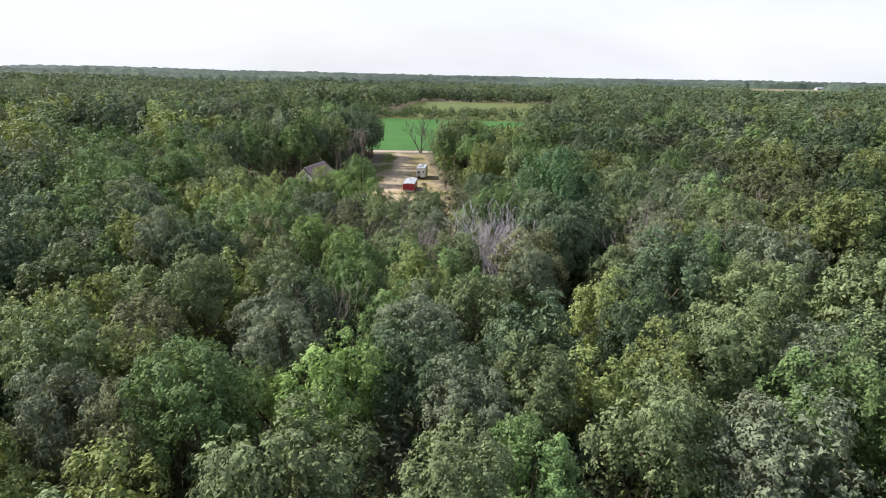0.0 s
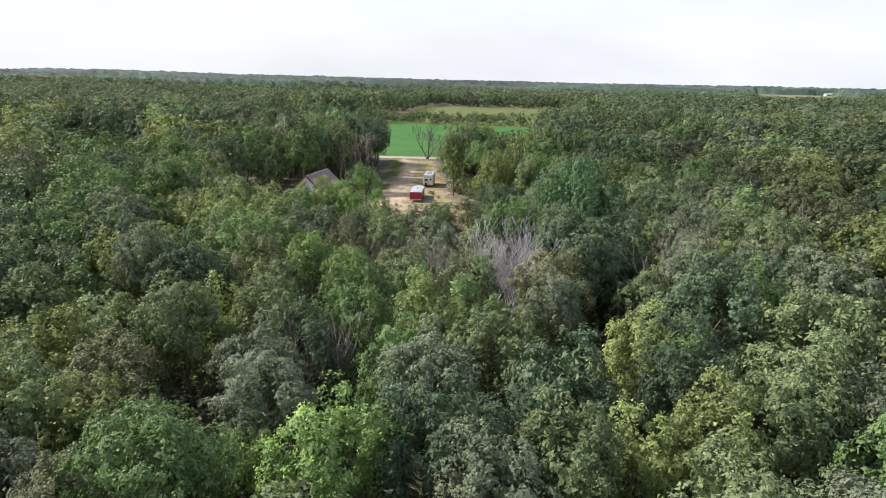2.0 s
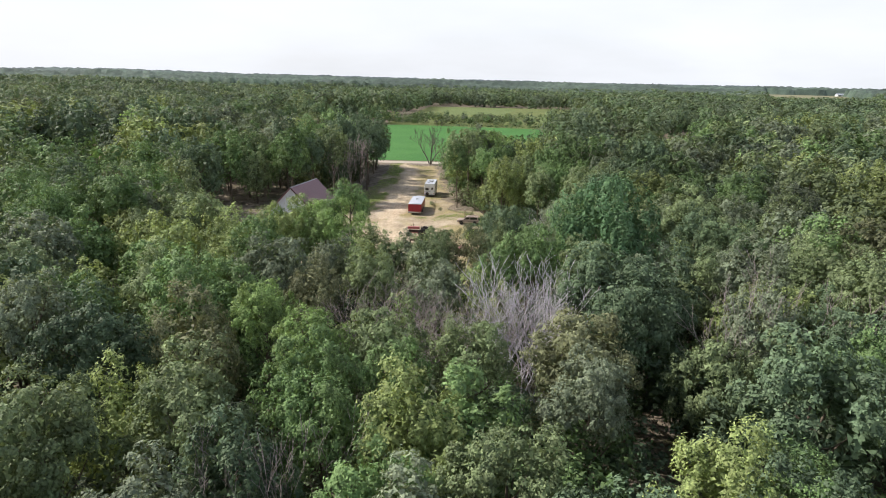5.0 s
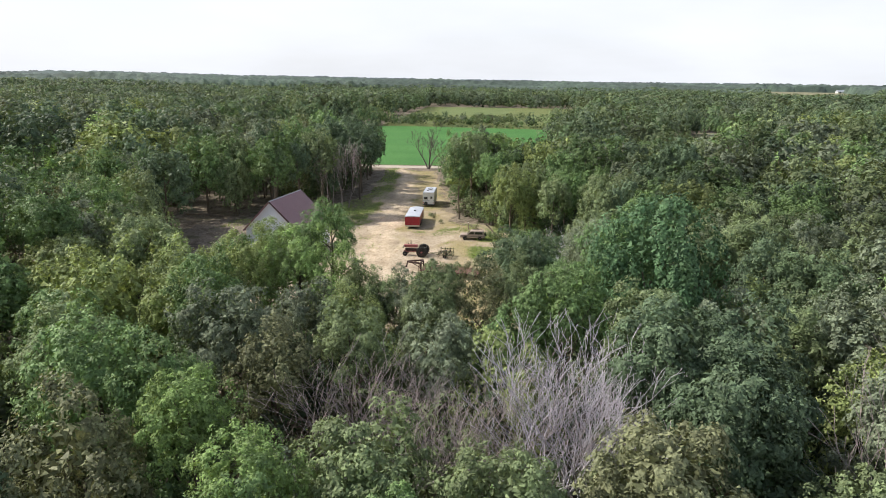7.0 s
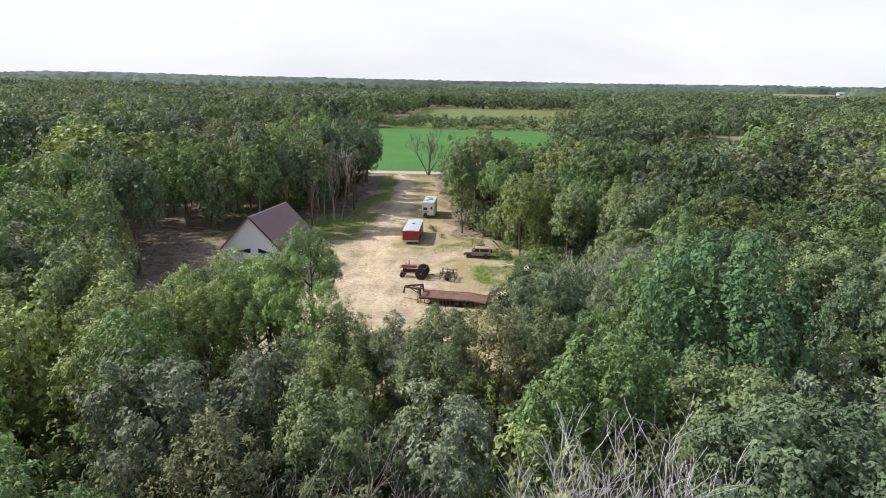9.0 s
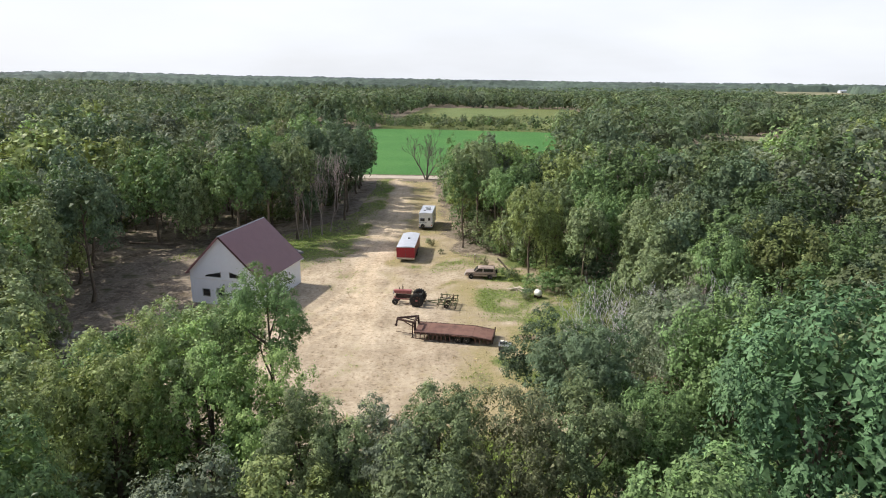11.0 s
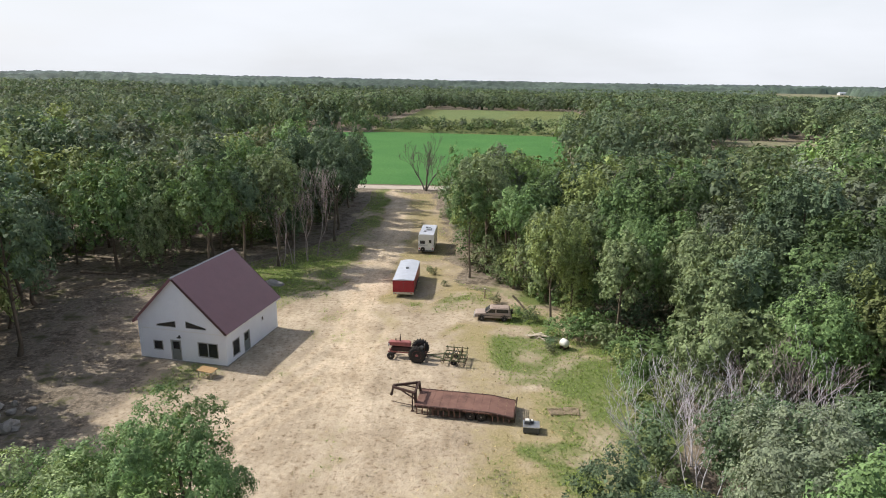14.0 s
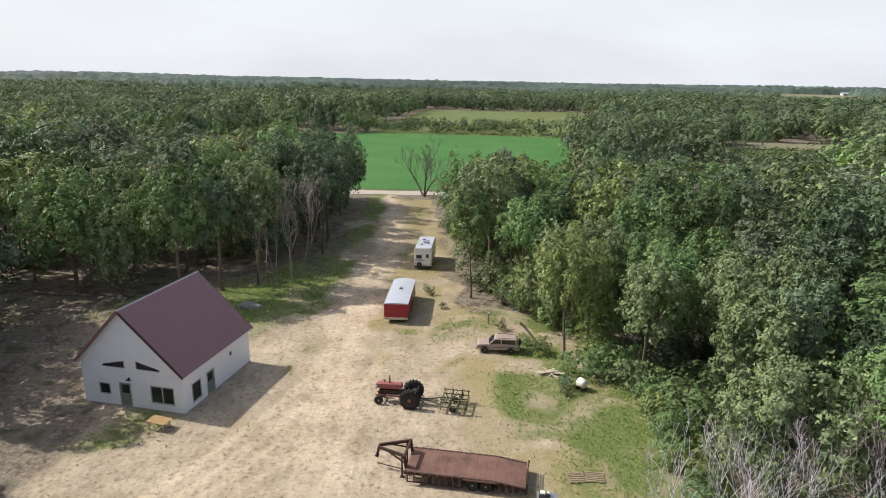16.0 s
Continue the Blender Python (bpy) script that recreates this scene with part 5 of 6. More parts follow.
def red_trailer():
    """Long enclosed trailer; its tail faces -y."""
    t = thing("cargo_trailer", pose(-9.45, 137.9, 0, 0, 0, -1.0), "red enclosed trailer with a white roof, parked on sand", "trailer")
    W, L = 1.25, 8.7
    bm = bmesh.new()
    box(bm, -W, W, 0, L - 0.5, 0.62, 2.2, 0.05)
    vs = [bm.verts.new((x, y, z)) for x, y in ((-W, L - 0.55), (W, L - 0.55), (-W * 0.7, L), (W * 0.7, L)) for z in (0.66, 2.15)]
    bmesh.ops.convex_hull(bm, input=vs)
    body = part("body", bm, RED, t)
    bm = bmesh.new()
    prof = [(-W - 0.03, 2.17), (W + 0.03, 2.17), (W + 0.03, 2.23), (W * 0.5, 2.31), (0, 2.34), (-W * 0.5, 2.31), (-W - 0.03, 2.23)]
    a = [bm.verts.new((x, -0.03, z)) for x, z in prof]
    b = [bm.verts.new((x, L - 0.45, z)) for x, z in prof]
    c = [bm.verts.new((x * 0.72, L + 0.02, z - 0.03)) for x, z in prof]
    for p, q in ((a, b), (b, c)):
        for i in range(7):
            bm.faces.new((p[i], q[i], q[(i + 1) % 7], p[(i + 1) % 7]))
    bm.faces.new(a)
    bm.faces.new(c)
    part("roof", bm, ROOF_WHITE, t, "chalky white domed roof")
    bm = bmesh.new()
    box(bm, -W, W, 0.0, L, 0.45, 0.62)
    part("chassis", bm, DARK_STEEL, t)
    bm = bmesh.new()
    box(bm, -W - 0.01, W + 0.01, -0.05, 0.0, 0.46, 0.72, 0.01)
    part("rear_bumper", bm, CHROME, t, "pale metal rear sill")
    for sx in (-1, 1):
        bm = bmesh.new()
        box(bm, sx * W - 0.025, sx * W + 0.025, -0.02, 0.03, 0.72, 2.18)
        part("corner_post", bm, RED, t)
        bm = bmesh.new()
        box(bm, sx * 0.95 - 0.07, sx * 0.95 + 0.07, -0.075, -0.05, 0.54, 0.62)
        part("tail_light", bm, RED_LENS, t)
    bm = bmesh.new()
    box(bm, -0.012, 0.012, -0.015, 0.0, 0.74, 2.15)
    part("door_seam", bm, DARK_STEEL, t)
    for z in (0.95, 1.9):
        bm = bmesh.new()
        box(bm, -1.18, 1.18, -0.03, 0.0, z, z + 0.05)
        part("door_bar", bm, RED, t)
    bm = bmesh.new()
    box(bm, -0.18, 0.18, 4.4, 4.8, 2.33, 2.46, 0.03)
    part("roof_vent", bm, DARK_STEEL, t, "dark roof vent")
    for y in (3.6, 4.6):
        for sx in (-1, 1):
            wh = wheel(t, sx * (W - 0.14), y, 0.36, 0.36, 0.22, CHROME, 0, 90)
        for sx in (-1, 1):
            bm = bmesh.new()
            box(bm, sx * W - 0.02, sx * W + 0.02 + sx * 0.1, y - 0.45, y + 0.45, 0.72, 0.78)
            part("mudguard", bm, DARK_STEEL, t)
    bm = bmesh.new()
    for sx in (-1, 1):
        beam(bm, (sx * 0.9, L - 0.1, 0.5), (0, L + 1.3, 0.5), 0.08, 0.1)
    tube(bm, (0, L + 1.1, 0.0), (0, L + 1.1, 0.7), 0.035)
    part("drawbar", bm, DARK_STEEL, t)


def camper():
    t = thing("camper", pose(-7.95, 157.6, 0, 0, 0, -2.0), "white camper with a dark window, parked on dry grass", "camper")
    W, L = 1.17, 6.6
    bm = profile_body([(-W, 0.5), (W, 0.5), (W, 2.9), (W * 0.93, 3.0), (-W * 0.93, 3.0), (-W, 2.9)], 0, L, 0.05)
    part("body", bm, CAMPER_WHITE, t)
    bm = bmesh.new()
    box(bm, -W * 0.95, W * 0.95, 0.04, L - 0.04, 2.97, 3.03, 0.02)
    part("roof", bm, ROOF_WHITE, t)
    for x, y, sx, sy, h in ((0.1, 3.0, 0.32, 0.34, 0.28), (-0.35, 2.0, 0.2, 0.2, 0.1), (-0.3, 4.6, 0.2, 0.2, 0.1)):
        bm = bmesh.new()
        box(bm, x - sx, x + sx, y - sy, y + sy, 3.03, 3.03 + h, 0.05)
        part("roof_unit", bm, DARK_STEEL if h < 0.2 else CHROME, t)
    bm = bmesh.new()
    tube(bm, (0.45, 2.4, 3.02), (0.65, 2.3, 3.5), 0.03)
    tube(bm, (0.65, 2.3, 3.5), (0.25, 2.2, 3.62), 0.03)
    part("antenna", bm, BLACK, t)
    bm = bmesh.new()
    box(bm, -0.95, -0.15, -0.03, 0.0, 1.55, 2.1, 0.02)
    w = part("window", bm, FRAME_PAINT, t)
    bm = bmesh.new()
    box(bm, -0.9, -0.2, -0.04, -0.028, 1.6, 2.05)
    part("pane", bm, GLASS, w)
    bm = bmesh.new()
    box(bm, 0.25, 0.95, -0.02, 0.0, 0.7, 2.5, 0.02)
    d = part("door", bm, CAMPER_WHITE, t)
    bm = bmesh.new()
    box(bm, 0.42, 0.78, -0.03, -0.018, 1.7, 2.2)
    part("door_light", bm, GLASS, d)
    for z in (1.25, 1.38):
        bm = bmesh.new()
        box(bm, -W - 0.006, W + 0.006, -0.006, L + 0.006, z, z + 0.06)
        part("stripe", bm, STRIPE, t)
    for y0_, y1_ in ((1.2, 2.4), (3.6, 4.6)):
        for sx in (-1, 1):
            bm = bmesh.new()
            box(bm, sx * W - 0.02, sx * W + 0.02, y0_, y1_, 1.65, 2.25, 0.01)
            w = part("window", bm, FRAME_PAINT, t)
            bm = bmesh.new()
            box(bm, sx * (W + 0.012) - 0.012, sx * (W + 0.012) + 0.012, y0_ + 0.06, y1_ - 0.06, 1.71, 2.19)
            part("pane", bm, GLASS, w)
    bm = bmesh.new()
    box(bm, -W, W, -0.14, 0.0, 0.42, 0.6, 0.03)
    part("bumper", bm, DARK_STEEL, t)
    for sx in (-1, 1):
        bm = bmesh.new()
        box(bm, sx * 1.0 - 0.07, sx * 1.0 + 0.07, -0.05, 0, 0.75, 0.95, 0.01)
        part("tail_light", bm, RED_LENS, t)
    sp = wheel(t, -0.5, -0.2, 0.78, 0.34, 0.2)
    sp["label"] = "spare tyre on the rear bumper"
    for y in (2.3, 5.2):
        for sx in (-1, 1):
            wheel(t, sx * (W - 0.15), y, 0.36, 0.36, 0.22, CHROME, 0, 90)
    bm = bmesh.new()
    box(bm, -W + 0.1, W - 0.1, 0.05, L - 0.05, 0.36, 0.5)
    part("chassis", bm, DARK_STEEL, t)


def tractor():
    """Old row-crop tractor; its nose faces +x of its own frame."""
    t = thing("tractor", pose(-6.35, 121.15, 0.03, 0, 0, 173.5), "faded red old farm tractor with big rear tyres", "tractor")
    for sy in (-1, 1):
        wheel(t, 0, sy * 0.88, 0.76, 0.76, 0.42, TRACTOR_RED, 18)
        wheel(t, 2.55, sy * 0.62, 0.36, 0.36, 0.2, PALE_RIM)
    part("hood", profile_body([(0.75, 1.24), (2.6, 1.22), (2.85, 1.26), (2.85, 1.5), (2.7, 1.62), (0.9, 1.66), (0.75, 1.6)], -0.28, 0.28, 0.05), TRACTOR_RED, t)
    bm = bmesh.new()
    box(bm, 2.85, 2.88, -0.2, 0.2, 1.1, 1.5)
    part("grille", bm, BLACK, t)
    for sy in (-1, 1):
        bm = bmesh.new()
        tube(bm, (2.7, sy * 0.36, 1.38), (2.84, sy * 0.36, 1.38), 0.08, 0.1, 12)
        part("headlight", bm, CHROME, t)
    bm = bmesh.new()
    box(bm, 0.8, 2.6, -0.2, 0.2, 0.68, 1.06, 0.03)
    part("engine", bm, RUST_DARK, t)
    bm = bmesh.new()
    box(bm, -0.35, 0.85, -0.25, 0.25, 0.55, 1.05, 0.05)
    part("gearbox", bm, RUST_DARK, t)
    bm = bmesh.new()
    tube(bm, (0, -1.05, 0.76), (0, 1.05, 0.76), 0.1)
    part("rear_axle", bm, RUST_DARK, t)
    bm = bmesh.new()
    beam(bm, (2.55, -0.6, 0.42), (2.55, 0.6, 0.42), 0.1, 0.1)
    beam(bm, (2.55, 0, 0.42), (2.55, 0, 0.9), 0.14, 0.14)
    part("front_axle", bm, RUST_DARK, t)
    for sy in (-1, 1):
        bm = bmesh.new()
        beam(bm, (0.5, sy * 0.26, 0.62), (2.9, sy * 0.26, 0.62), 0.07, 0.12)
        part("side_rail", bm, TRACTOR_RED, t)
    bm = bmesh.new()
    tube(bm, (1.75, 0.1, 1.6), (1.75, 0.1, 2.35), 0.035)
    tube(bm, (1.75, 0.1, 1.72), (1.75, 0.1, 2.1), 0.06)
    part("exhaust_stack", bm, RUST_DARK, t)
    bm = bmesh.new()
    tube(bm, (2.2, -0.08, 1.62), (2.2, -0.08, 1.85), 0.05)
    part("air_intake", bm, RUST_DARK, t)
    bm = bmesh.new()
    tube(bm, (0.78, 0, 1.35), (0.4, 0, 1.62), 0.022)
    part("steering_column", bm, BLACK, t)
    bm = bmesh.new()
    pts = [Vector((0.4 + 0.1 * math.cos(a), 0.2 * math.sin(a), 1.62 + 0.17 * math.cos(a))) for a in [2 * math.pi * k / 14 for k in range(14)]]
    for a, b in zip(pts, pts[1:] + pts[:1]):
        tube(bm, a, b, 0.016, None, 5)
    part("steering_wheel", bm, BLACK, t)
    bm = bmesh.new()
    box(bm, -0.5, -0.1, -0.24, 0.24, 1.15, 1.24, 0.04)
    box(bm, -0.56, -0.48, -0.24, 0.24, 1.2, 1.5, 0.03)
    part("seat", bm, BLACK, t)
    bm = bmesh.new()
    beam(bm, (-0.3, 0, 0.5), (-1.0, 0, 0.45), 0.1, 0.06)
    for sy in (-1, 1):
        beam(bm, (-0.2, sy * 0.3, 0.6), (-0.95, sy * 0.42, 0.5), 0.05, 0.07)
    part("hitch", bm, RUST_DARK, t)


def cultivator():
    """Spring-tooth cultivator with its wings folded up."""
    t = thing("cultivator", pose(-3.0, 120.65, 0.02, 0, 0, -8), "old green and rusty cultivator with curved tines", "farm implement")
    bm = bmesh.new()
    for sy in (-1, 1):
        beam(bm, (-2.4, 0.0, 0.5), (-0.9, sy * 0.6, 0.5), 0.08, 0.08)
    part("drawbar", bm, GREEN_STEEL, t)
    for x in (-0.95, -0.3, 0.4, 1.05):
        bm = bmesh.new()
        beam(bm, (x, -1.15, 0.55), (x, 1.15, 0.55), 0.08, 0.08)
        part("cross_bar", bm, GREEN_STEEL, t)
    for y in (-1.1, -0.4, 0.4, 1.1):
        bm = bmesh.new()
        beam(bm, (-1.0, y, 0.6), (1.1, y, 0.6), 0.07, 0.07)
        part("long_bar", bm, GREEN_STEEL, t)
    for sy in (-1, 1):
        for x in (-0.9, -0.2, 0.5, 1.0):
            bm = bmesh.new()
            beam(bm, (x, sy * 1.12, 0.6), (x + 0.1, sy * 0.75, 1.25), 0.06, 0.06)
            part("wing_bar", bm, GREEN_STEEL, t)
        bm = bmesh.new()
        beam(bm, (-0.95, sy * 0.85, 1.1), (1.2, sy * 0.85, 1.1), 0.06, 0.06)
        part("wing_rail", bm, GREEN_STEEL, t)
    bm = bmesh.new()
    pts = [Vector((0.12 * math.sin(a) - 0.02 * a, 0, 0.30 + 0.27 * math.cos(a))) for a in [0.2 + 2.9 * k / 7 for k in range(8)]]
    for a, b in zip(pts, pts[1:]):
        beam(bm, a, b, 0.05, 0.02)
    first = part("tine", bm, RUST_DARK, t)
    me = first.data
    first.location = (-0.95, -1.0, 0)
    for i, x in enumerate((-0.95, -0.3, 0.4, 1.05)):
        for k in range(6):
            if i + k:
                o = link_mesh("tine", me, None, t)
                o.location = (x, -1.0 + 0.38 * k + 0.09 * (i % 2), 0)
    for sy in (-1, 1):
        for x in (-0.6, 0.1, 0.75):
            o = link_mesh("tine", me, None, t)
            o.matrix_local = pose(x, sy * 0.88, 1.12, sy * -115, 0, 20)
    for sy in (-1, 1):
        wheel(t, 0.05, sy * 0.75, 0.27, 0.27, 0.16, PALE_RIM)
        bm = bmesh.new()
        beam(bm, (0.05, sy * 0.6, 0.27), (-0.25, sy * 0.6, 0.6), 0.06, 0.05)
        part("wheel_arm", bm, GREEN_STEEL, t)
    g = np.random.default_rng(15)
    for i in range(16):
        bm = bmesh.new()
        x, y = g.uniform(-0.8, 1.0), g.uniform(-0.9, 0.9)
        beam(bm, (x, y, 0.58), (x + g.uniform(-0.4, 0.4), y + g.uniform(-0.35, 0.35), g.uniform(0.9, 1.4)), 0.045, 0.045)
        part("shank", bm, GREEN_STEEL if i % 2 else RUST_DARK, t)
    bm = bmesh.new()
    tube(bm, (-0.6, 0, 0.65), (0.3, 0, 1.15), 0.05)
    part("lift_cylinder", bm, DARK_STEEL, t)


def flatbed():
    """Gooseneck flatbed trailer; its neck is at -x of its own frame."""
    t = thing("gooseneck_trailer", pose(-5.75, 112.25, 0.02, 0, 0, -7.6), "rusty brown steel gooseneck flatbed trailer", "trailer")
    W, L, D = 1.36, 5.75, 0.9
    n = 9
    for i in range(n):
        bm = bmesh.new()
        box(bm, L * i / n + 0.006, L * (i + 1) / n - 0.006, -W + 0.06, W - 0.06, D - 0.03, D + random.uniform(0, 0.008))
        part("deck_plate", bm, RUST, t)
    for i in range(3):
        bm = bmesh.new()
        x0_, x1_ = L + 0.64 * i + 0.006, L + 0.64 * (i + 1) - 0.006
        vs = [bm.verts.new((x, y, D - 0.13 * (x - L) - dz)) for x in (x0_, x1_) for y in (-W + 0.06, W - 0.06) for dz in (0, 0.03)]
        bmesh.ops.convex_hull(bm, input=vs)
        part("tail_plate", bm, RUST, t)
    for sy in (-1, 1):
        bm = bmesh.new()
        box(bm, 0, L, sy * W - 0.06, sy * W + 0.06, D - 0.17, D + 0.02)
        vs = [bm.verts.new((x, sy * W + dy, D - 0.13 * (x - L) + dz)) for x in (L, L + 1.93) for dy in (-0.06, 0.06) for dz in (-0.17, 0.02)]
        bmesh.ops.convex_hull(bm, input=vs)
        part("side_rail", bm, RUST_DARK, t)
        bm = bmesh.new()
        box(bm, 0.1, L, sy * 0.55 - 0.05, sy * 0.55 + 0.05, D - 0.36, D - 0.035)
        part("main_beam", bm, RUST_DARK, t)
        for i in range(15):
            bm = bmesh.new()
            x = 0.2 + i * 0.48
            z = D - 0.13 * max(0, x - L)
            box(bm, x - 0.035, x + 0.035, sy * (W + 0.063), sy * (W + 0.12), z - 0.2, z + 0.035)
            part("stake_pocket", bm, RUST, t)
    for i in range(12):
        bm = bmesh.new()
        x = 0.3 + i * 0.6
        z = D - 0.13 * max(0, x - L)
        box(bm, x - 0.03, x + 0.03, -W + 0.06, W - 0.06, z - 0.16, z - 0.04)
        part("cross_member", bm, RUST_DARK, t)
    # hanging side panels and legs
    for sy in (-1, 1):
        for i in range(18):
            x = 0.2 + 0.42 * i
            if 3.8 < x < 5.75:
                continue
            bm = bmesh.new()
            box(bm, x - 0.045, x + 0.045, sy * (W + 0.08) - 0.02, sy * (W + 0.08) + 0.02, 0.26, D - 0.2 - 0.13 * max(0, x - L))
            part("side_strut", bm, RUST, t)
        bm = bmesh.new()
        box(bm, 0.15, 3.75, sy * (W + 0.08) - 0.03, sy * (W + 0.08) + 0.03, 0.22, 0.27)
        part("lower_rail", bm, RUST_DARK, t)
        bm = bmesh.new()
        box(bm, 3.75, 5.85, sy * (W + 0.0) - 0.14, sy * (W + 0.0) + 0.04, 0.80, 0.88, 0.02)
        part("mudguard", bm, RUST, t)
        for x in (4.35, 5.2):
            wheel(t, x, sy * (W - 0.13), 0.38, 0.38, 0.22, PALE_RIM)
    for x in (4.35, 5.2):
        bm = bmesh.new()
        tube(bm, (x, -W + 0.1, 0.38), (x, W - 0.1, 0.38), 0.06)
        part("axle", bm, RUST_DARK, t)
    # tail ramp standing up
    bm = bmesh.new()
    z = D - 0.13 * 1.93
    for sy in (-1, 1):
        beam(bm, (L + 1.98, sy * (W - 0.1), z - 0.45), (L + 2.05, sy * (W - 0.1), z + 0.32), 0.07, 0.07)
    for k in range(6):
        zz = z - 0.42 + 0.14 * k
        beam(bm, (L + 2.0, -W + 0.1, zz), (L + 2.0, W - 0.1, zz), 0.05, 0.05)
    part("tail_ramp", bm, RUST_DARK, t)
    # neck
    for sy in (-1, 1):
        bm = bmesh.new()
        beam(bm, (0.05, sy * 0.95, D - 0.35), (-0.1, sy * 0.95, 1.74), 0.16, 0.16)
        part("neck_upright", bm, RUST_DARK, t)
        bm = bmesh.new()
        beam(bm, (-0.1, sy * 0.9, 1.69), (-2.05, sy * 0.12, 1.62), 0.14, 0.18)
        part("neck_rail", bm, RUST_DARK, t)
        bm = bmesh.new()
        beam(bm, (-0.05, sy * 0.9, 1.15), (-1.3, sy * 0.42, 1.58), 0.08, 0.08)
        part("neck_brace", bm, RUST_DARK, t)
    bm = bmesh.new()
    beam(bm, (-0.1, -1.0, 1.69), (-0.1, 1.0, 1.69), 0.14, 0.14)
    part("neck_header", bm, RUST_DARK, t)
    bm = bmesh.new()
    beam(bm, (-2.0, 0, 1.70), (-2.15, 0, 0.95), 0.15, 0.15)
    beam(bm, (-2.15, 0, 0.98), (-2.2, 0, 0.85), 0.24, 0.24)
    part("coupler", bm, RUST_DARK, t)
    for sy in (-1, 1):
        bm = bmesh.new()
        beam(bm, (-0.3, sy * 0.75, 1.69), (-0.3, sy * 0.75, 0.05), 0.09, 0.09)
        box(bm, -0.42, -0.18, sy * 0.75 - 0.12, sy * 0.75 + 0.12, 0.0, 0.05)
        part("landing_leg", bm, RUST_DARK, t)
    bm = bmesh.new()
    tube(bm, (-2.3, 0.4, 0.06), (-0.5, 0.05, 0.06), 0.03)
    part("safety_bar", bm, RUST_DARK, t)


def parked_suv():
    """Old two-box car; its nose faces -x."""
    t = thing("car", pose(1.0, 131.75, 0.02, 0, 0, -3) @ Matrix.Scale(0.92, 4), "dusty tan old two-door utility car in the weeds", "car")
    Y = 0.84
    low = [(-2.1, 0.42), (2.1, 0.42), (2.13, 0.6), (2.1, 1.02), (-0.75, 1.02), (-1.95, 0.95), (-2.12, 0.85), (-2.15, 0.55)]
    part("body", profile_body(low, -Y, Y, 0.06), TAN_CAR, t)
    top = [(-0.95, 1.0), (2.06, 1.0), (1.92, 1.55), (1.75, 1.6), (-0.2, 1.6), (-0.35, 1.55)]
    cab = part("cabin", profile_body(top, -Y + 0.07, Y - 0.07, 0.05), TAN_CAR, t)
    for sy in (-1, 1):
        yy = sy * (Y - 0.065)
        for loop in ([(-0.72, 1.07), (0.28, 1.07), (0.28, 1.5), (-0.28, 1.5)], [(0.42, 1.07), (1.82, 1.07), (1.76, 1.5), (0.42, 1.5)]):
            bm = bmesh.new()
            vs = [bm.verts.new((x, yy + dy, z)) for x, z in loop for dy in (-0.012, 0.012)]
            bmesh.ops.convex_hull(bm, input=vs)
            part("side_window", bm, GLASS, t)
        bm = bmesh.new()
        box(bm, -0.78, -0.6, yy + sy * 0.02, yy + sy * 0.16, 1.05, 1.17, 0.02)
        part("mirror", bm, BLACK, t)
        for x in (-1.32, 1.35):
            bm = bmesh.new()
            n = 10
            for k in range(n):
                a0, a1 = math.pi * k / n, math.pi * (k + 1) / n
                vs = [bm.verts.new((x + math.cos(a) * r, sy * y, 0.42 + math.sin(a) * r)) for a in (a0, a1) for r in (0.38, 0.43) for y in (Y - 0.1, Y + 0.03)]
                bmesh.ops.convex_hull(bm, input=vs)
            part("wheel_arch", bm, BLACK, t)
            wheel(t, x, sy * (Y - 0.08), 0.35, 0.35, 0.22, PALE_RIM)
        bm = bmesh.new()
        box(bm, -2.17, -2.12, sy * 0.6 - 0.14, sy * 0.6 + 0.14, 0.66, 0.8, 0.01)
        part("headlight", bm, CHROME, t)
        bm = bmesh.new()
        box(bm, -2.1, 2.1, sy * (Y + 0.004) - 0.006, sy * (Y + 0.004) + 0.006, 0.68, 0.74)
        part("side_moulding", bm, BLACK, t)
    bm = bmesh.new()
    vs = [bm.verts.new((x, y, z)) for x, z in ((-0.9, 1.06), (-0.40, 1.52), (-0.93, 1.05), (-0.43, 1.53)) for y in (-0.66, 0.66)]
    bmesh.ops.convex_hull(bm, input=vs)
    part("windscreen", bm, GLASS, t)
    bm = bmesh.new()
    vs = [bm.verts.new((x, y, z)) for x, z in ((2.05, 1.08), (1.96, 1.5), (2.075, 1.08), (1.985, 1.5)) for y in (-0.6, 0.6)]
    bmesh.ops.convex_hull(bm, input=vs)
    part("rear_window", bm, GLASS, t)
    for x, s in ((-2.2, -1), (2.2, 1)):
        bm = bmesh.new()
        box(bm, x - 0.07, x + 0.07, -Y, Y, 0.42, 0.56, 0.03)
        part("bumper", bm, CHROME, t)
    wheel(t, 2.26, 0.25, 0.95, 0.33, 0.2, PALE_RIM, 0, 90)["label"] = "spare tyre on the tailgate"
    for sy in (-1, 1):
        bm = bmesh.new()
        beam(bm, (0.0, sy * 0.6, 1.64), (1.7, sy * 0.6, 1.64), 0.03, 0.03)
        part("roof_rail", bm, BLACK, t)


red_trailer()
camper()
tractor()
cultivator()
flatbed()
parked_suv()


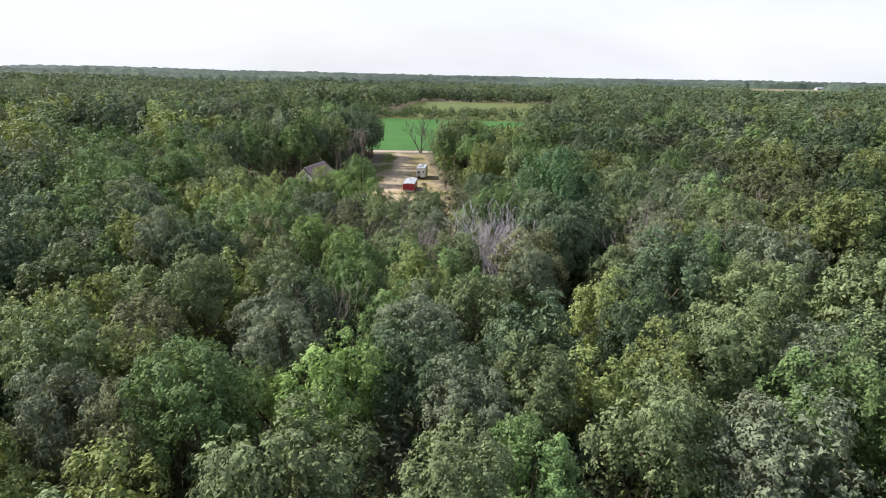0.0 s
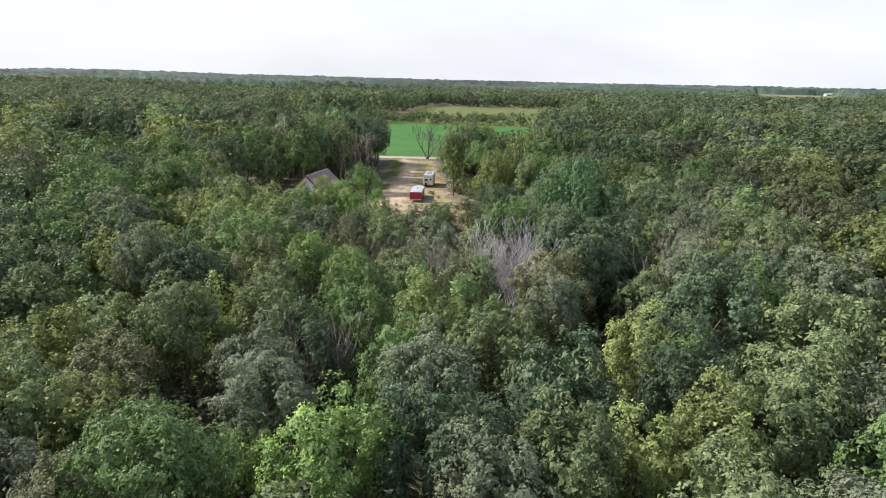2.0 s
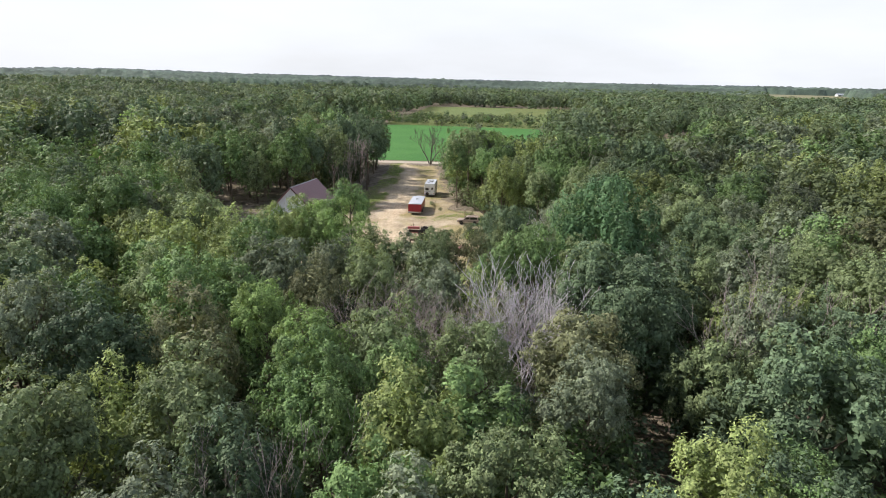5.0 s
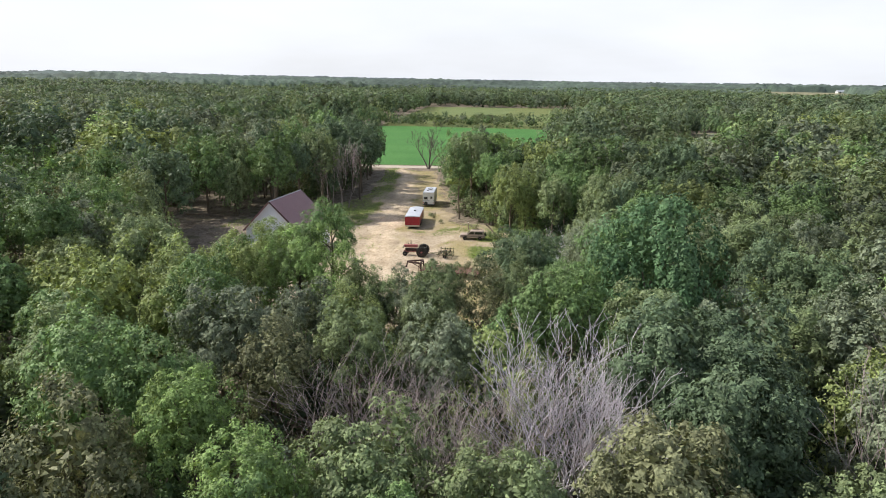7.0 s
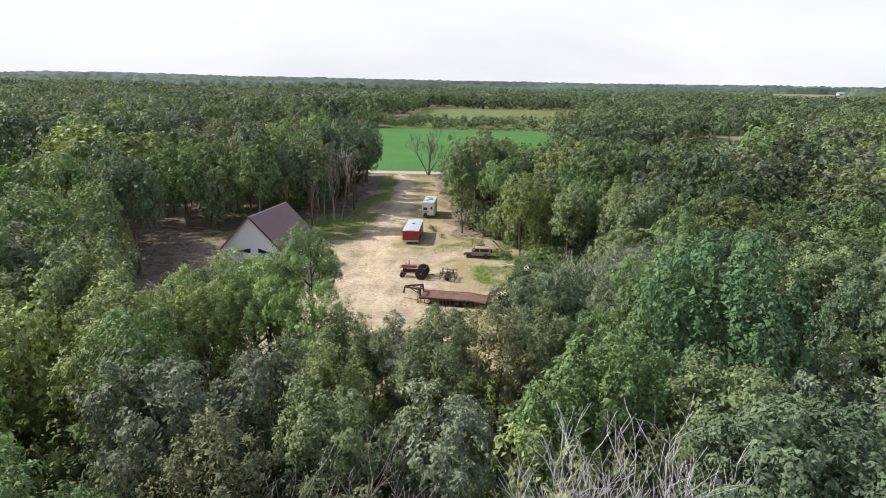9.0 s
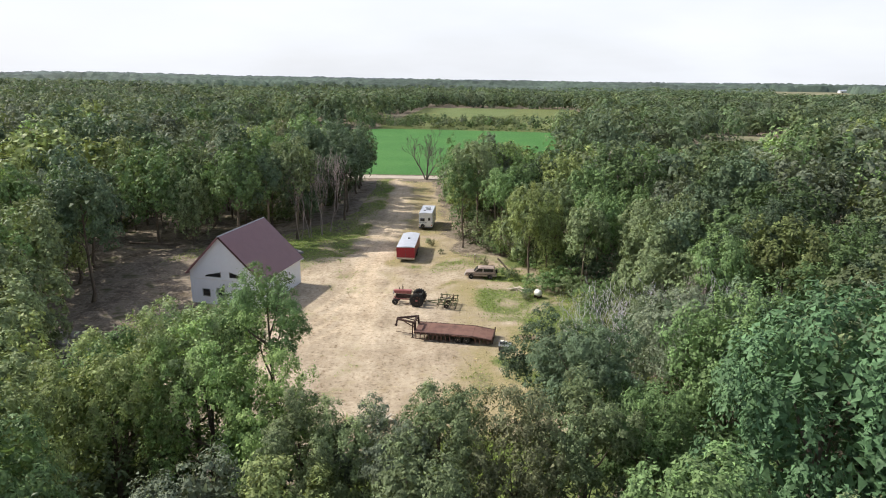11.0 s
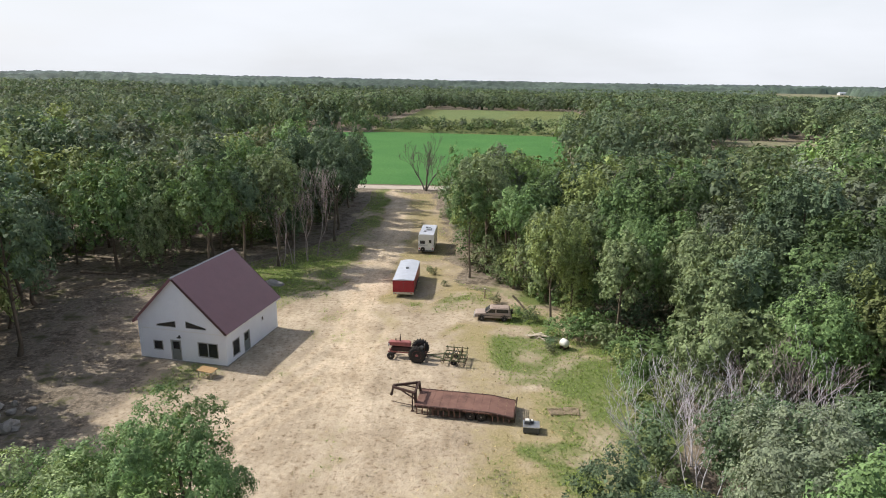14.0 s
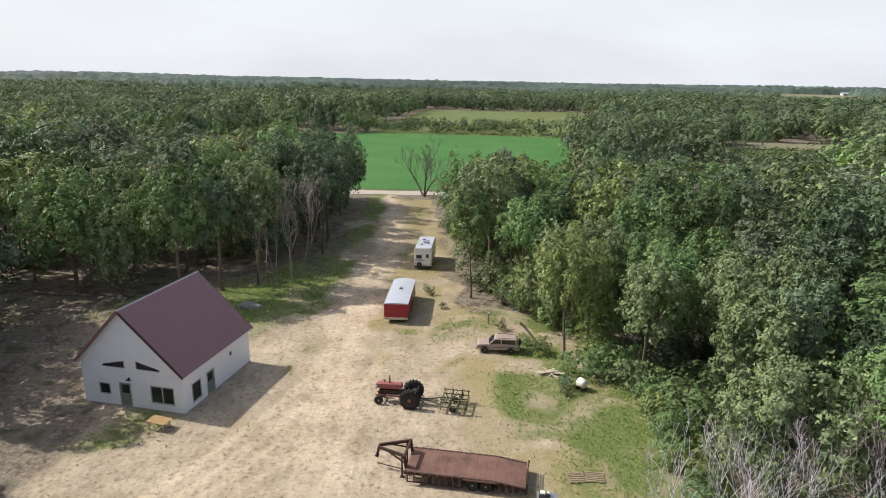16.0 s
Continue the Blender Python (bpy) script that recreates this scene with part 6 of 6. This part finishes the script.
def boulder(bm, c, r, g):
    vs = bmesh.ops.create_icosphere(bm, subdivisions=2, radius=r)["verts"]
    s = g.uniform(0.7, 1.25, 3)
    ph = g.uniform(0, 6, 6)
    for v in vs:
        d = v.co.normalized()
        k = 1 + 0.13 * math.sin(3 * d.x + ph[0]) + 0.12 * math.sin(4 * d.y + ph[1]) + 0.10 * math.sin(5 * d.z + ph[2]) + 0.08 * math.sin(7 * d.x + 5 * d.y + ph[3])
        v.co = Vector((d.x * s[0], d.y * s[1], d.z * 0.75 * s[2])) * r * k + Vector(c)


def rock_heap():
    g = np.random.default_rng(4)
    t = thing("rock_heap", pose(-37.6, 108.0, 0), "heap of pale field stones and rubble", "rocks")
    for i in range(22):
        a, d = g.uniform(0, 6.28), 2.6 * math.sqrt(g.uniform(0, 1))
        r = g.uniform(0.22, 0.6)
        bm = bmesh.new()
        boulder(bm, (math.cos(a) * d * 1.3, math.sin(a) * d, r * 0.45 + 0.35 * max(0, 1 - d / 1.6)), r, g)
        part("stone", bm, STONE, t)


def board_pile(x, y, rz, n, seed, length, spread, label, mat=PALE_WOOD, name="board_pile"):
    g = np.random.default_rng(seed)
    t = thing(name, pose(x, y, 0.02, 0, 0, rz), label, "wood pile")
    for i in range(n):
        bm = bmesh.new()
        l_, w_ = length * g.uniform(0.5, 1.1), g.uniform(0.1, 0.24)
        box(bm, -l_ / 2, l_ / 2, -w_ / 2, w_ / 2, 0, 0.035)
        o = part("board", bm, mat, t)
        o.matrix_local = pose(g.uniform(-1, 1) * spread, g.uniform(-1, 1) * spread * 0.7, 0.04 + 0.045 * i, g.uniform(-10, 10), g.uniform(-7, 7), g.uniform(-70, 70))


def pallet(x, y, rz, tilt=0):
    t = thing("pallet", pose(x, y, 0.03, 0, tilt, rz), "weathered wooden pallet lying in the grass", "pallet")
    for i in range(6):
        bm = bmesh.new()
        box(bm, -0.6, 0.6, -0.5 + 0.19 * i, -0.5 + 0.19 * i + 0.1, 0.10, 0.125)
        part("slat", bm, PALLET_WOOD, t)
    for xx in (-0.55, 0, 0.55):
        bm = bmesh.new()
        box(bm, xx - 0.04, xx + 0.04, -0.5, 0.55, 0.0, 0.1)
        part("runner", bm, PALLET_WOOD, t)


def wood_table():
    t = thing("table", pose(-24.5, 116.35, 0.02, 0, 3, -12), "low table with an orange plywood top", "table")
    for i in range(4):
        bm = bmesh.new()
        box(bm, -0.75, 0.75, -0.5 + 0.25 * i + 0.004, -0.5 + 0.25 * (i + 1) - 0.004, 0.66, 0.70)
        part("plank", bm, ORANGE_WOOD, t)
    for sx in (-1, 1):
        for sy in (-1, 1):
            bm = bmesh.new()
            beam(bm, (sx * 0.62, sy * 0.38, 0.0), (sx * 0.58, sy * 0.36, 0.66), 0.07, 0.07)
            part("leg", bm, PALE_WOOD, t)
        bm = bmesh.new()
        beam(bm, (sx * 0.6, -0.38, 0.35), (sx * 0.6, 0.38, 0.35), 0.06, 0.06)
        part("stretcher", bm, PALE_WOOD, t)


def metal_crate():
    t = thing("metal_box", pose(2.95, 109.25, 0.02, 0, 0, -5), "dark grey steel box with white fittings on top", "metal box")
    bm = bmesh.new()
    box(bm, -0.6, 0.6, -0.5, 0.5, 0.05, 0.5, 0.03)
    part("body", bm, DARK_STEEL, t)
    bm = bmesh.new()
    box(bm, -0.62, 0.62, -0.52, 0.52, 0.5, 0.55, 0.01)
    part("lid", bm, CHROME, t, "pale metal lid")
    for x, y, w_, h in ((-0.3, 0.1, 0.22, 0.25), (0.05, 0.2, 0.13, 0.18)):
        bm = bmesh.new()
        box(bm, x - w_, x + w_, y - w_, y + w_, 0.55, 0.55 + h, 0.02)
        part("fitting", bm, DARK_STEEL, t)
        bm = bmesh.new()
        box(bm, x - w_ * 0.7, x + w_ * 0.7, y - w_ * 0.7, y + w_ * 0.7, 0.55 + h, 0.6 + h, 0.01)
        part("fitting_cap", bm, WHITE_TANK, t)
    for sx in (-1, 1):
        bm = bmesh.new()
        box(bm, sx * 0.45 - 0.08, sx * 0.45 + 0.08, -0.5, 0.5, 0, 0.05)
        part("skid", bm, RUST_DARK, t)


def white_tank():
    t = thing("tank", pose(7.7, 124.3, 0), "round white tank under the bushes", "tank")
    part("shell", lathe([(0.03, -0.46), (0.24, -0.43), (0.38, -0.30), (0.40, 0.30), (0.24, 0.43), (0.03, 0.46)], 20), WHITE_TANK, t, "", True).matrix_local = pose(0, 0, 0.64, 0, 0, 35)
    for s in (-0.25, 0.25):
        bm = bmesh.new()
        box(bm, -0.35, 0.35, s - 0.04, s + 0.04, 0, 0.32)
        part("cradle", bm, RUST_DARK, t).matrix_local = pose(0, 0, 0, 0, 0, 35)


def fence_post(x, y, h):
    t = thing("fence_post", pose(x, y, 0), "weathered grey wooden post with a pale top", "post", "posts at the yard's edge")
    bm = bmesh.new()
    tube(bm, (0, 0, -0.2), (0.02, 0.01, h), 0.1, 0.09, 8)
    part("shaft", bm, PALLET_WOOD, t)
    bm = bmesh.new()
    tube(bm, (0.02, 0.01, h), (0.02, 0.01, h + 0.05), 0.11, 0.09, 8)
    part("cap", bm, WHITE_TANK, t)


def log(x, y, z, rz, ry, length, r, label, mat=BARK):
    bm = bmesh.new()
    k = 6
    for i in range(k):
        a, b = length * i / k, length * (i + 1) / k
        tube(bm, (a, 0.05 * math.sin(i * 1.3), 0), (b, 0.05 * math.sin((i + 1) * 1.3), 0), r * (1 - 0.4 * i / k), r * (1 - 0.4 * (i + 1) / k), 8)
    me = bpy.data.meshes.new("log")
    bmesh.ops.recalc_face_normals(bm, faces=bm.faces)
    bm.to_mesh(me)
    bm.free()
    ob = link_mesh("log", me, mat)
    ob.matrix_world = pose(x, y, z, 0, ry, rz)
    return tagged(ob, label, "log", "logs on the ground")


def tarp_heap():
    bm = bmesh.new()
    g = np.random.default_rng(6)
    vs = bmesh.ops.create_icosphere(bm, subdivisions=3, radius=1.0)["verts"]
    for v in vs:
        d = v.co.copy()
        k = 1 + 0.08 * math.sin(5 * d.x + 2) + 0.07 * math.sin(6 * d.y) + 0.05 * math.sin(9 * d.z + d.x * 4)
        v.co = Vector((d.x * 1.9 * k, d.y * 0.85 * k, max(d.z, -0.05) * 0.75 * k))
    me = bpy.data.meshes.new("tarp_heap")
    bm.to_mesh(me)
    bm.free()
    ob = link_mesh("tarp_heap", me, GREY_TARP)
    ob.matrix_world = pose(-26.4, 141.6, 0.0, 0, 0, -12) @ Matrix.Scale(0.8, 4)
    tagged(ob, "low heap under a grey tarp behind the house", "heap")


rock_heap()
board_pile(-7.3, 95.4, 15, 13, 3, 2.6, 0.7, "pile of pale broken boards and scrap at the yard's edge")
board_pile(5.4, 127.0, -25, 6, 5, 2.6, 0.35, "pale planks lying in the weeds")
pallet(5.2, 112.0, 10, 4)
pallet(6.4, 112.1, -4, 0)
wood_table()
metal_crate()
white_tank()
fence_post(0.3, 138.4, 1.25)
tarp_heap()
log(-51, 141.5, 1.1, -4, 0, 7.0, 0.2, "long bark-covered log propped under the trees")
log(-33.5, 140.5, 0.25, 12, 0, 4.0, 0.22, "fallen log beside the wood")
log(3.3, 134.3, 1.9, -40, 33, 3.6, 0.13, "broken trunk leaning behind the car")


def far_barn(x, y, w, d, h, rz):
    z = float(land(x, y))
    t = thing("barn", pose(x, y, z, 0, 0, rz), "long white barn on distant farmland", "barn", "barns on the horizon")
    bm = bmesh.new()
    box(bm, -w / 2, w / 2, -d / 2, d / 2, 0, h)
    part("wall", bm, TRIM_WHITE, t)
    bm = bmesh.new()
    vs = [bm.verts.new((sx * (w / 2 + 0.6), y_, z_)) for sx in (-1, 1) for y_, z_ in ((-d / 2 - 0.6, h - 0.3), (d / 2 + 0.6, h - 0.3), (0, h + d * 0.28))]
    bmesh.ops.convex_hull(bm, input=vs)
    part("roof", bm, ROOF_WHITE, t)
    for k in (-0.25, 0.25):
        bm = bmesh.new()
        box(bm, w * k - 2.2, w * k + 2.2, -d / 2 - 0.06, -d / 2 - 0.003, 0, h * 0.75)
        part("door", bm, DARK_STEEL, t)


far_barn(958, 1735, 26, 10, 5, 10)
far_barn(998, 1750, 9, 8, 6, 4)

# ---- low growth on the yard ----
GRASS_GREEN = leaf_material("grass_blades", (0.27, 0.35, 0.11), 0.3)
GRASS_DRY = leaf_material("dry_grass_blades", (0.55, 0.46, 0.28), 0.3)
WEED = leaf_material("weeds", (0.36, 0.31, 0.21), 0.3)


def tufts(name, xs, ys, height, blades, mat, g, label, lean=0.5, width=0.035):
    n = len(xs)
    b = np.repeat(np.stack([xs, ys, yard_height(xs, ys)], 1), blades, 0)
    hh = np.repeat(height, blades) * g.uniform(0.5, 1.15, n * blades)
    a = g.uniform(0, 6.28, n * blades)
    out = np.stack([np.cos(a), np.sin(a), np.zeros_like(a)], 1)
    side = np.stack([-np.sin(a), np.cos(a), np.zeros_like(a)], 1) * width * g.uniform(0.7, 1.6, (n * blades, 1))
    foot = b + out * g.uniform(0, 0.14, (n * blades, 1))
    tip = foot + out * (hh * g.uniform(0.1, lean, n * blades))[:, None] + np.array([0, 0, 1]) * hh[:, None]
    v = np.stack([foot - side, foot + side, tip], 1).reshape(-1, 3)
    f = np.arange(len(v)).reshape(-1, 3)
    return tagged(link_mesh(name, mesh_np(name, v, f), mat), label, "grass", kind="stuff")


g_g = np.random.default_rng(77)
gx, gy = g_g.uniform(-46, 14, 110000), g_g.uniform(82, 212, 110000)
cov = yard_cover(gx, gy)
yes = inside(YARD, gx, gy)
hx, hy = gx - (-27.76), gy - 119.1
hu = hx * math.cos(radians(10.35)) - hy * math.sin(radians(10.35))
hv = hx * math.sin(radians(10.35)) + hy * math.cos(radians(10.35))
yes &= ~((np.abs(hu) < HW / 2 + 0.2) & (hv > -0.2) & (hv < HL + 0.2))
lush = yes & (cov[:, 0] + g_g.uniform(-0.2, 0.35, len(gx)) > 0.58)
tufts("grass", gx[lush], gy[lush], np.where(gy[lush] < 97, 0.40, 0.13) * g_g.uniform(0.6, 1.3, lush.sum()), 7, GRASS_GREEN, g_g, "rough green grass in patches on the sand", 0.9, 0.022)
sere = yes & ~lush & (cov[:, 1] + g_g.uniform(-0.3, 0.3, len(gx)) > 0.5) & (g_g.uniform(0, 1, len(gx)) < 0.2)
tufts("dry_grass", gx[sere], gy[sere], 0.09 * g_g.uniform(0.5, 1.4, sere.sum()), 6, GRASS_DRY, g_g, "dry straw-coloured grass tufts", 1.3, 0.022)
bare = yes & ~lush & ~sere & (np.abs(gx - drive_x(gy)) > 1.6) & (g_g.uniform(0, 1, len(gx)) < 0.016)
tufts("weeds", gx[bare], gy[bare], 0.11 * g_g.uniform(0.5, 1.6, bare.sum()), 6, WEED, g_g, "small weeds scattered on bare sand", 0.9, 0.025)

SHRUB = [mesh_np("shrub", *crown(1.4, g_g, 7, 34, 1100, 0.16, 0.9, 0.2, 0.24, 1.2)) for _ in range(2)]
shrub_meshes = {}


def shrub(x, y, r, kind):
    i = int(g_g.integers(0, 2))
    if (kind, i) not in shrub_meshes:
        me = SHRUB[i].copy()
        me.materials.clear()
        me.materials.append(LEAF[kind])
        shrub_meshes[kind, i] = me
    ob = link_mesh("shrub", shrub_meshes[kind, i], None)
    s = r / 1.4
    ob.matrix_world = pose(x, y, r * 0.55, 0, 0, g_g.uniform(0, 360)) @ Matrix.Diagonal((s, s, s * g_g.uniform(0.8, 1.2), 1))
    tagged(ob, "leafy green shrub at the edge of the clearing", "shrub", "shrubs at the clearing's edge")


for i, (x, y) in enumerate(zip(np.interp(np.arange(26), [0, 6, 14, 20, 25], [9.5, 12.2, 12.0, 9.5, 2.5]), np.interp(np.arange(26), [0, 6, 14, 20, 25], [97, 113, 123, 135, 144]))):
    shrub(float(x) + g_g.uniform(-0.3, 1.8), float(y) + g_g.uniform(-0.8, 0.8), g_g.uniform(0.8, 1.9), KINDS[int(g_g.choice([0, 1, 5, 0, 0]))])
for i in range(16):
    shrub(-22 - 1.4 * i + g_g.uniform(-0.5, 0.5), 93.5 + 0.5 * i + g_g.uniform(-1.5, 0.5), g_g.uniform(0.7, 1.3), KINDS[int(g_g.choice([0, 1, 7, 5]))])

# low bushes round the tank and browning shrubs in the dry grass
for x, y, r, k in ((9.8, 127.2, 2.0, "green"), (11.4, 124.4, 1.7, "olive"), (7.4, 127.8, 1.3, "green"), (12.2, 121.5, 1.5, "green"), (12.6, 118.6, 1.6, "yellow"), (6.5, 124.6, 0.8, "dark"), (6.2, 123.4, 0.6, "rust"),
                   (-6.4, 147.4, 0.6, "rust"), (-4.7, 142.9, 0.5, "rust"), (-6.9, 149.0, 0.45, "olive"), (3.6, 132.6, 0.9, "green"), (5.0, 131.0, 1.0, "olive"), (1.5, 137.0, 0.7, "rust")):
    shrub(x, y, r, k)
shrub(9.0, 126.3, 1.3, "green")
